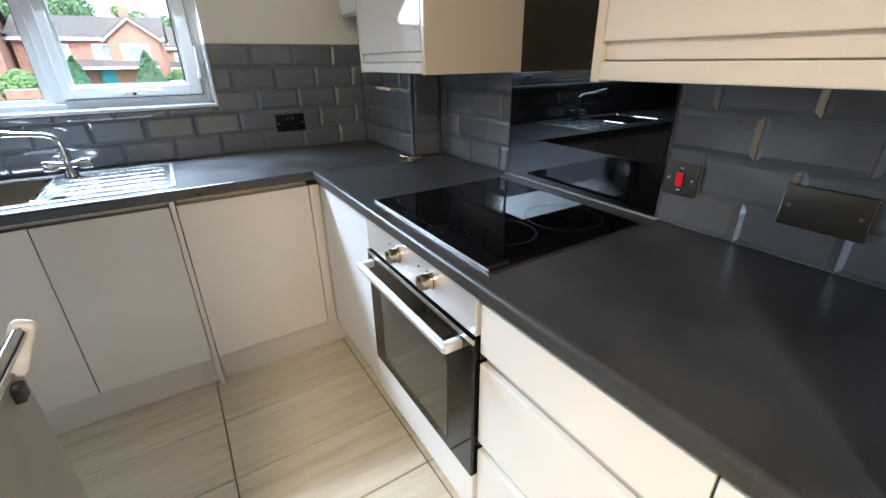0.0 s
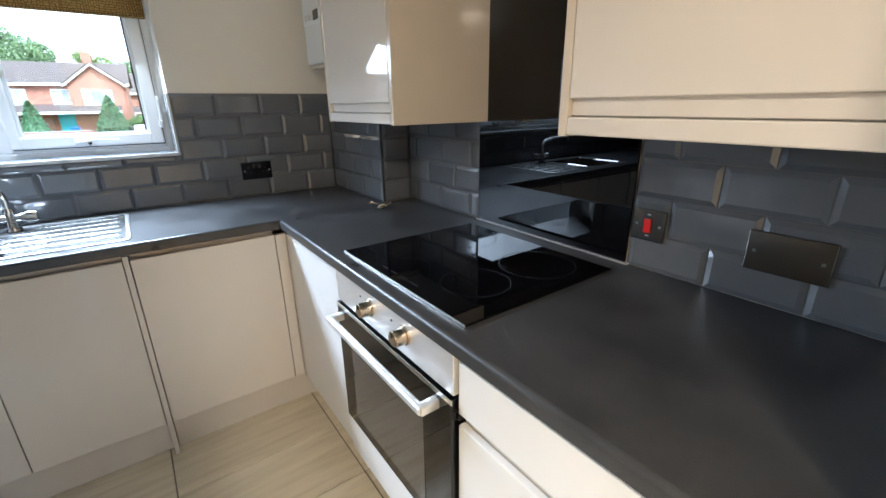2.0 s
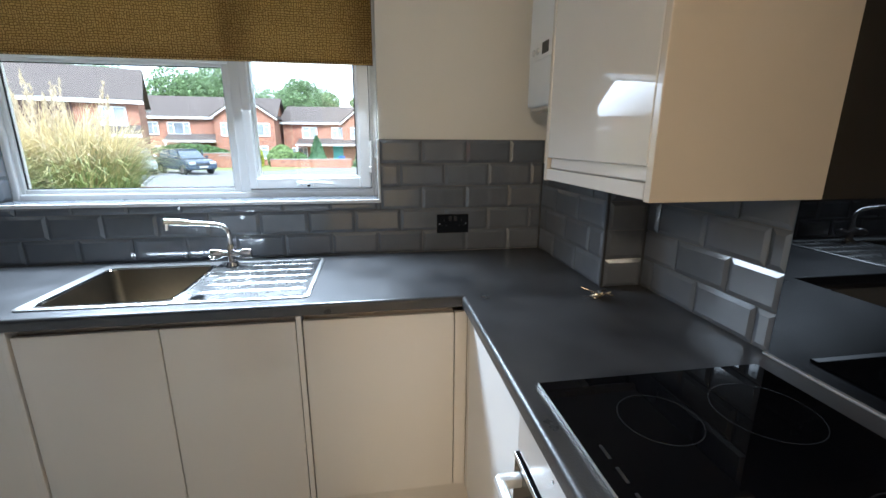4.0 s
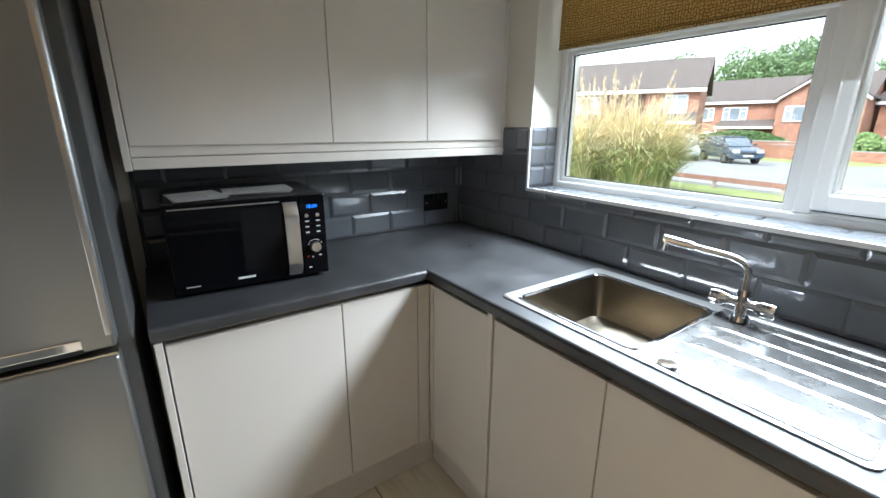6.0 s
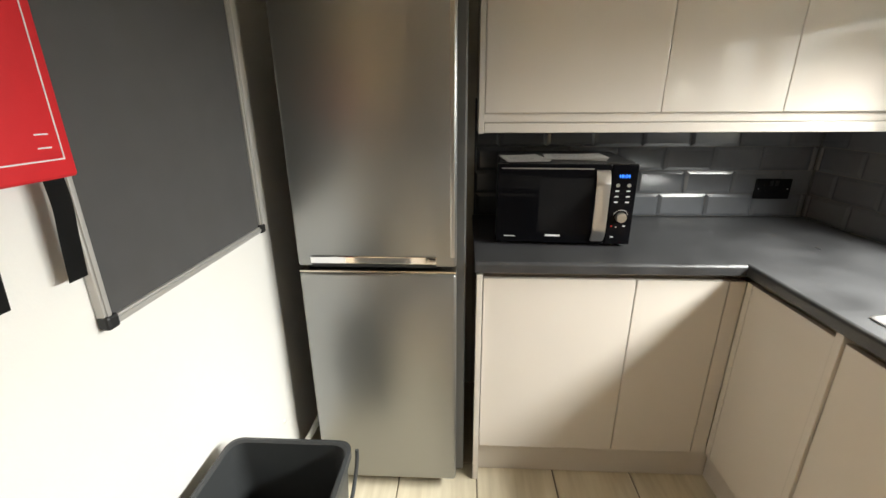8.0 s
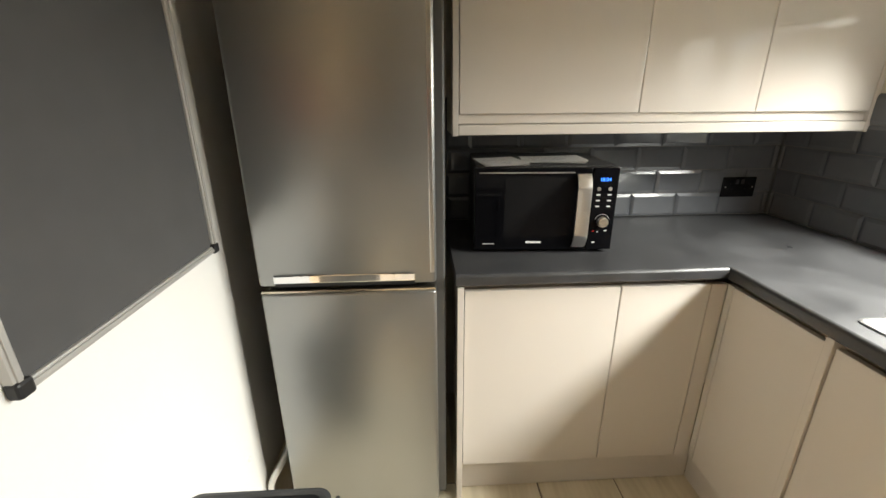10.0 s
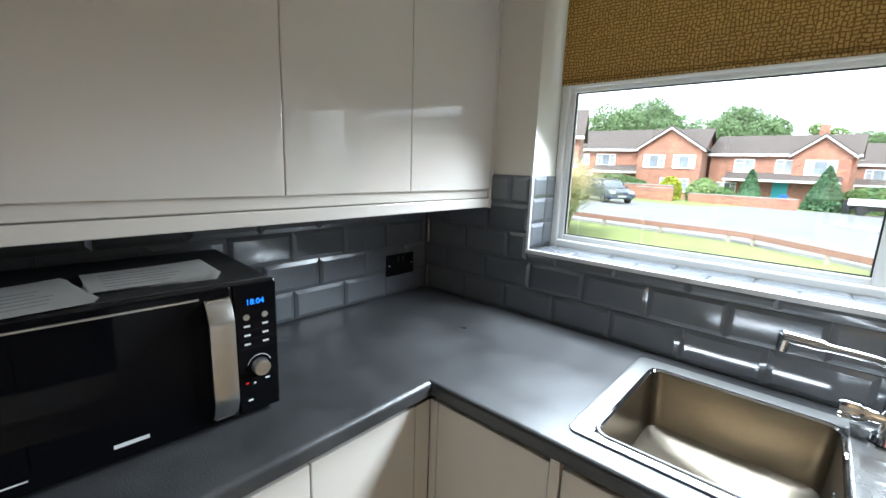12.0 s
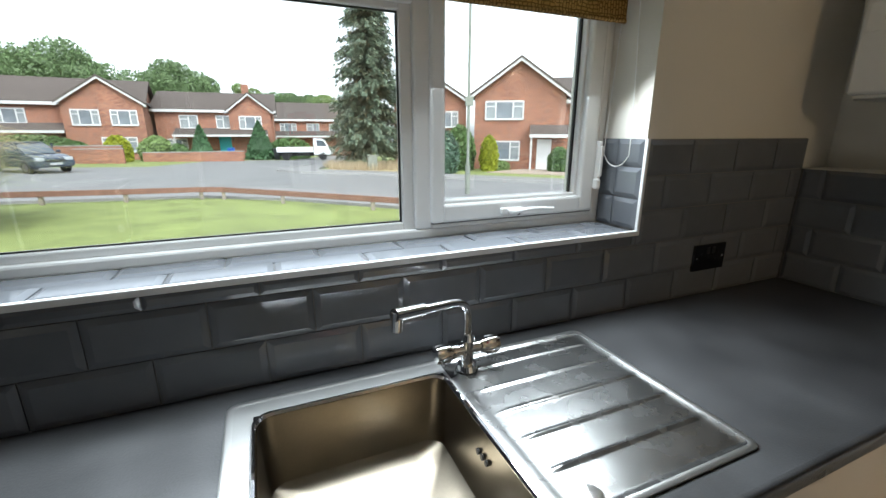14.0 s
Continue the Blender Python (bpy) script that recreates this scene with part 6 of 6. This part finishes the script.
for xx in (-1.6, 1.7):
    for s in (-1, 1):
        w_ = cyl((xx, s * 0.75 - 0.1, 0.36), (xx, s * 0.75 + 0.1, 0.36), 0.36, None, 18)
        w_.transform(T)
        part("wheel", w_, TYRE, van)

# pampas grass
px, py = -6.95, 12.1
pz = gz(px, py)
pam = thing("pampas_grass", (px, py, pz), "large tuft of pampas grass with tall dry plumes", "shrub")
rng = random.Random(44)
tufts = [(0, 0), (-0.95, -0.15), (0.8, -0.2), (-0.45, -0.6), (0.4, 0.5), (-1.5, 0.25), (1.15, 0.3)]
for nm, m_, n, hh in (("dry_blades", BLADE, 4800, 2.65), ("green_blades", BLADE_GREEN, 3600, 2.05)):
    bm = bmesh.new()
    for _ in range(n):
        tx, ty = tufts[rng.randrange(len(tufts))]
        a, r0 = rng.random() * 6.283, 0.40 * rng.random() ** 0.5
        a2 = a + rng.gauss(0, 0.35)
        h = hh * (0.5 + 0.5 * rng.random())
        lean = 0.25 + 1.8 * rng.random()
        sd = Vector((-math.sin(a), math.cos(a), 0)) * 0.016
        prev = None
        for k in range(6):
            s = k / 5
            c = Vector((px + tx + math.cos(a) * r0 + math.cos(a2) * lean * s * s, py + ty + math.sin(a) * r0 + math.sin(a2) * lean * s * s, pz + h * (1.3 * s - 0.5 * s * s * s * (0.45 + 0.5 * lean)) ))
            w_ = sd * (1.15 - s)
            cur = (bm.verts.new(c - w_), bm.verts.new(c + w_))
            if prev:
                bm.faces.new((prev[0], prev[1], cur[1], cur[0]))
            prev = cur
    part(nm, bm, m_, pam)
for k in range(34):
    a, r0 = rng.random() * 6.283, 1.1 * rng.random()
    tip = Vector((px + math.cos(a) * (r0 + 0.8 * rng.random()), py + math.sin(a) * (r0 + 0.6 * rng.random()), pz + 2.4 + 0.85 * rng.random()))
    foot = Vector((px + math.cos(a) * r0, py + math.sin(a) * r0, pz + 0.2))
    bm = tube([foot, (foot + tip) / 2 + Vector((0, 0, 0.15)), tip - (tip - foot) * 0.2], 0.006, 5)
    for _ in range(70):
        s = rng.random()
        c = tip - (tip - foot) * 0.32 * s + Vector((rng.gauss(0, 0.03), rng.gauss(0, 0.03), 0)) * (0.3 + s)
        d = Vector((rng.gauss(0, 0.4), rng.gauss(0, 0.4), 1)).normalized() * 0.07
        e = Vector((rng.gauss(0, 1), rng.gauss(0, 1), 0)).normalized() * 0.012
        bm.faces.new([bm.verts.new(c + o) for o in (d, e, -d, -e)])
    part("plume", bm, PLUME, pam)

# dry grass tufts under the spruce
bm = bmesh.new()
rng = random.Random(45)
for _ in range(3500):
    x, y = 3.6 + 6.6 * rng.random(), 27.0 + 5.5 * rng.random()
    if x + y < 32.2:
        continue
    z = gz(x, y) + 0.04
    h = 0.25 + 0.4 * rng.random()
    a = rng.random() * 6.283
    o = Vector((math.cos(a), math.sin(a), 0)) * 0.02
    t_ = Vector((rng.gauss(0, 0.12), rng.gauss(0, 0.12), h))
    c = Vector((x, y, z))
    bm.faces.new([bm.verts.new(c + e) for e in (-o, o, t_)])
ob = link("dry_grass", bm, PLUME, None)
tagged(ob, "dry straw-coloured long grass round the spruce", "grass", kind="stuff")

# ---- tiles, piece by piece ----
TILE_MESH = {}


def tile_mesh(w, h, t=0.008, chamfer=0.013, material=TILE, name="tile"):
    """A bevelled tile in its own plane: x along, y up, z out."""
    key = (round(w, 3), round(h, 3), t, chamfer)
    if key in TILE_MESH:
        return TILE_MESH[key]
    c = min(chamfer, w * 0.3, h * 0.3)
    e = t * 0.42
    verts = [(x, y, z) for x, y, z in ((0, 0, 0), (w, 0, 0), (w, h, 0), (0, h, 0), (0, 0, e), (w, 0, e), (w, h, e), (0, h, e), (c, c, t), (w - c, c, t), (w - c, h - c, t), (c, h - c, t))]
    faces = [(0, 1, 5, 4), (1, 2, 6, 5), (2, 3, 7, 6), (3, 0, 4, 7), (4, 5, 9, 8), (5, 6, 10, 9), (6, 7, 11, 10), (7, 4, 8, 11), (8, 9, 10, 11)]
    me = bpy.data.meshes.new(name)
    me.from_pydata(verts, [], faces)
    me.materials.append(material)
    TILE_MESH[key] = me
    return me


def lay(parent, name, me, m):
    ob = new(name, me)
    ob.parent = parent
    jig = Matrix.Rotation(radians(random.uniform(-0.35, 0.35)), 4, "X") @ Matrix.Rotation(radians(random.uniform(-0.3, 0.3)), 4, "Y")
    ob.matrix_local = Matrix.Translation(-WHERE[parent]) @ m @ jig
    return ob


def cladding(parent, m, u0, u1, v0, v1, first, odd, holes=(), flip=0, tw=0.2, th=0.1):
    """Rows of running-bond tiles on a plane; m maps (u, v, out) to the world. first: a joint in even rows, odd: in odd rows."""
    g = 0.0011
    row, v = 0, v0
    while v < v1 - 0.012:
        vt = min(v + th, v1)
        j = first if (row + flip) % 2 == 0 else odd
        a = j + math.floor((u0 - j) / tw) * tw
        while a < u1 - 0.004:
            for s0, s1 in [(max(a, u0), min(a + tw, u1))]:
                pieces = [(s0, s1, v, vt)]
                for h0, h1, w0, w1 in holes:
                    nxt = []
                    for p0, p1, q0, q1 in pieces:
                        if p1 <= h0 or p0 >= h1 or q1 <= w0 or q0 >= w1:
                            nxt.append((p0, p1, q0, q1))
                            continue
                        if p0 < h0:
                            nxt.append((p0, h0, q0, q1))
                        if p1 > h1:
                            nxt.append((h1, p1, q0, q1))
                        if q0 < w0:
                            nxt.append((max(p0, h0), min(p1, h1), q0, w0))
                        if q1 > w1:
                            nxt.append((max(p0, h0), min(p1, h1), w1, q1))
                    pieces = nxt
                for p0, p1, q0, q1 in pieces:
                    if p1 - p0 > 0.008 and q1 - q0 > 0.008:
                        lay(parent, "tile", tile_mesh(p1 - p0 - 2 * g, q1 - q0 - 2 * g), m @ Matrix.Translation((p0 + g, q0 + g, 0)))
            a += tw
        v += th
        row += 1


def plane_matrix(origin, u, v):
    u, v = Vector(u), Vector(v)
    w = u.cross(v)
    m = Matrix((u, v, w)).transposed().to_4x4()
    m.translation = origin
    return m


Z0 = 0.911
# grout beds are 1.5 mm proud of the plaster
def bed(x0, x1, y0, y1, z0, z1, parent):
    part("grout_bed", box(x0, x1, y0, y1, z0, z1), GROUT, parent)


bed(WX + 0.002, WIN_L, NY - 0.002, NY, Z0, 1.413, wall_n)
bed(WIN_R, 1.297, NY - 0.002, NY, Z0, 1.413, wall_n)
bed(WIN_L, WIN_R, NY - 0.002, NY, Z0, WIN_B, wall_n)
cladding(wall_n, plane_matrix((0, NY - 0.002, 0), (1, 0, 0), (0, 0, 1)), WX + 0.004, 1.296, Z0, 1.413, 0.732, 0.834, holes=((WIN_L - 0.001, WIN_R + 0.001, WIN_B - 0.002, 3),))
bed(WX, WX + 0.002, 1.262, NY - 0.010, Z0, 1.41, wall_w)
cladding(wall_w, plane_matrix((WX + 0.002, 0, 0), (0, 1, 0), (0, 0, 1)), 1.262, NY - 0.011, Z0, 1.40, 2.072, 2.170)
bed(EX - 0.002, EX, 0.335, 0.966, Z0, 1.41, wall_e)
bed(EX - 0.002, EX, 1.606, 2.124, Z0, 1.41, wall_e)
me_ = plane_matrix((EX - 0.002, 0, 0), (0, -1, 0), (0, 0, 1))
cladding(wall_e, me_, -0.964, -0.336, Z0, 1.40, -0.760, -0.664)
cladding(wall_e, me_, -2.123, -1.607, Z0, 1.40, -1.860, -1.760)
bed(1.296, 1.298, 2.125, NY - 0.010, Z0, 1.31, boxing)
cladding(boxing, plane_matrix((1.296, 0, 0), (0, -1, 0), (0, 0, 1)), -NY + 0.011, -2.126, Z0, 1.311, -2.325, -2.425)
bed(1.30, EX - 0.009, 2.123, 2.125, Z0, 1.31, boxing)
cladding(boxing, plane_matrix((0, 2.123, 0), (1, 0, 0), (0, 0, 1)), 1.300, EX - 0.010, Z0, 1.311, 1.25, 1.25)
part("corner_sealant", box(WX + 0.0015, WX + 0.012, NY - 0.0135, NY - 0.0015, Z0, 1.412, 0.003), DARK_GROUT, wall_n)
part("corner_trim", box(1.2885, 1.2985, 2.1155, 2.1255, Z0, 1.3115, 0.002), DARK_GROUT, boxing)
part("corner_sealant", box(1.4385, 1.449, 2.113, 2.1235, Z0, 1.3115, 0.002), DARK_GROUT, boxing)
part("corner_sealant", box(1.2870, 1.2962, NY - 0.0125, NY - 0.0015, Z0, 1.3115, 0.002), DARK_GROUT, boxing)
# reveals and sill of the window
RY0, RY1 = NY - 0.008, FY0 - 0.001
bed(WIN_L, WIN_L + 0.002, NY, RY1, WIN_B, 1.413, wall_n)
bed(WIN_R - 0.002, WIN_R, NY, RY1, WIN_B, 1.413, wall_n)
cladding(wall_n, plane_matrix((WIN_L + 0.002, 0, 0), (0, 1, 0), (0, 0, 1)), RY0 + 0.006, RY1, WIN_B + 0.01, 1.413, 2.60, 2.60, th=0.0895)
cladding(wall_n, plane_matrix((WIN_R - 0.002, 0, 0), (0, -1, 0), (0, 0, 1)), -RY1, -RY0 - 0.006, WIN_B + 0.01, 1.413, -2.60, -2.60, th=0.0895)
bed(WIN_L, WIN_R, NY, RY1, WIN_B, WIN_B + 0.0015, wall_n)
cladding(wall_n, plane_matrix((0, 0, WIN_B + 0.0015), (1, 0, 0), (0, 1, 0)), WIN_L + 0.011, WIN_R - 0.011, RY0 + 0.004, RY1, -0.134, -0.036, th=0.088, flip=1)
trim = box(WIN_L - 0.003, WIN_R + 0.003, NY - 0.012, NY - 0.0015, WIN_B - 0.0045, WIN_B + 0.0105, 0.002)
box(WIN_L - 0.003, WIN_L + 0.008, NY - 0.012, NY - 0.0015, WIN_B + 0.0107, 1.413, 0.002, 2, trim)
box(WIN_R - 0.008, WIN_R + 0.003, NY - 0.012, NY - 0.0015, WIN_B + 0.0107, 1.413, 0.002, 2, trim)
structure("tile_trim", trim, TRIM_WHITE, "thin white edge trim around the tiled window opening", "trim")

# floor tiles, 600 by 300
fl = bpy.data.objects["floor"]
TILE_MESH.clear()
ftile = tile_mesh(0.599, 0.298, 0.008, 0.0018, FLOOR_TILE, "floor_tile")
for i in range(-3, 3):
    for j in range(-11, 4):
        x0, y0 = 0.247 + 0.604 * i, 1.5815 + 0.303 * j
        cx, cy = x0 + 0.3, y0 + 0.15
        if (cy > 0.62 and WX - 0.3 < cx < EX + 0.2) or (HALL_X0 - 0.3 < cx < HALL_X1 and HALL_Y - 0.1 < cy < 0.8):
            ob = new("floor_tile", ftile)
            ob.parent = fl
            ob.location = Vector((x0 + 0.0025, y0 + 0.0025, -0.008)) - WHERE[fl]
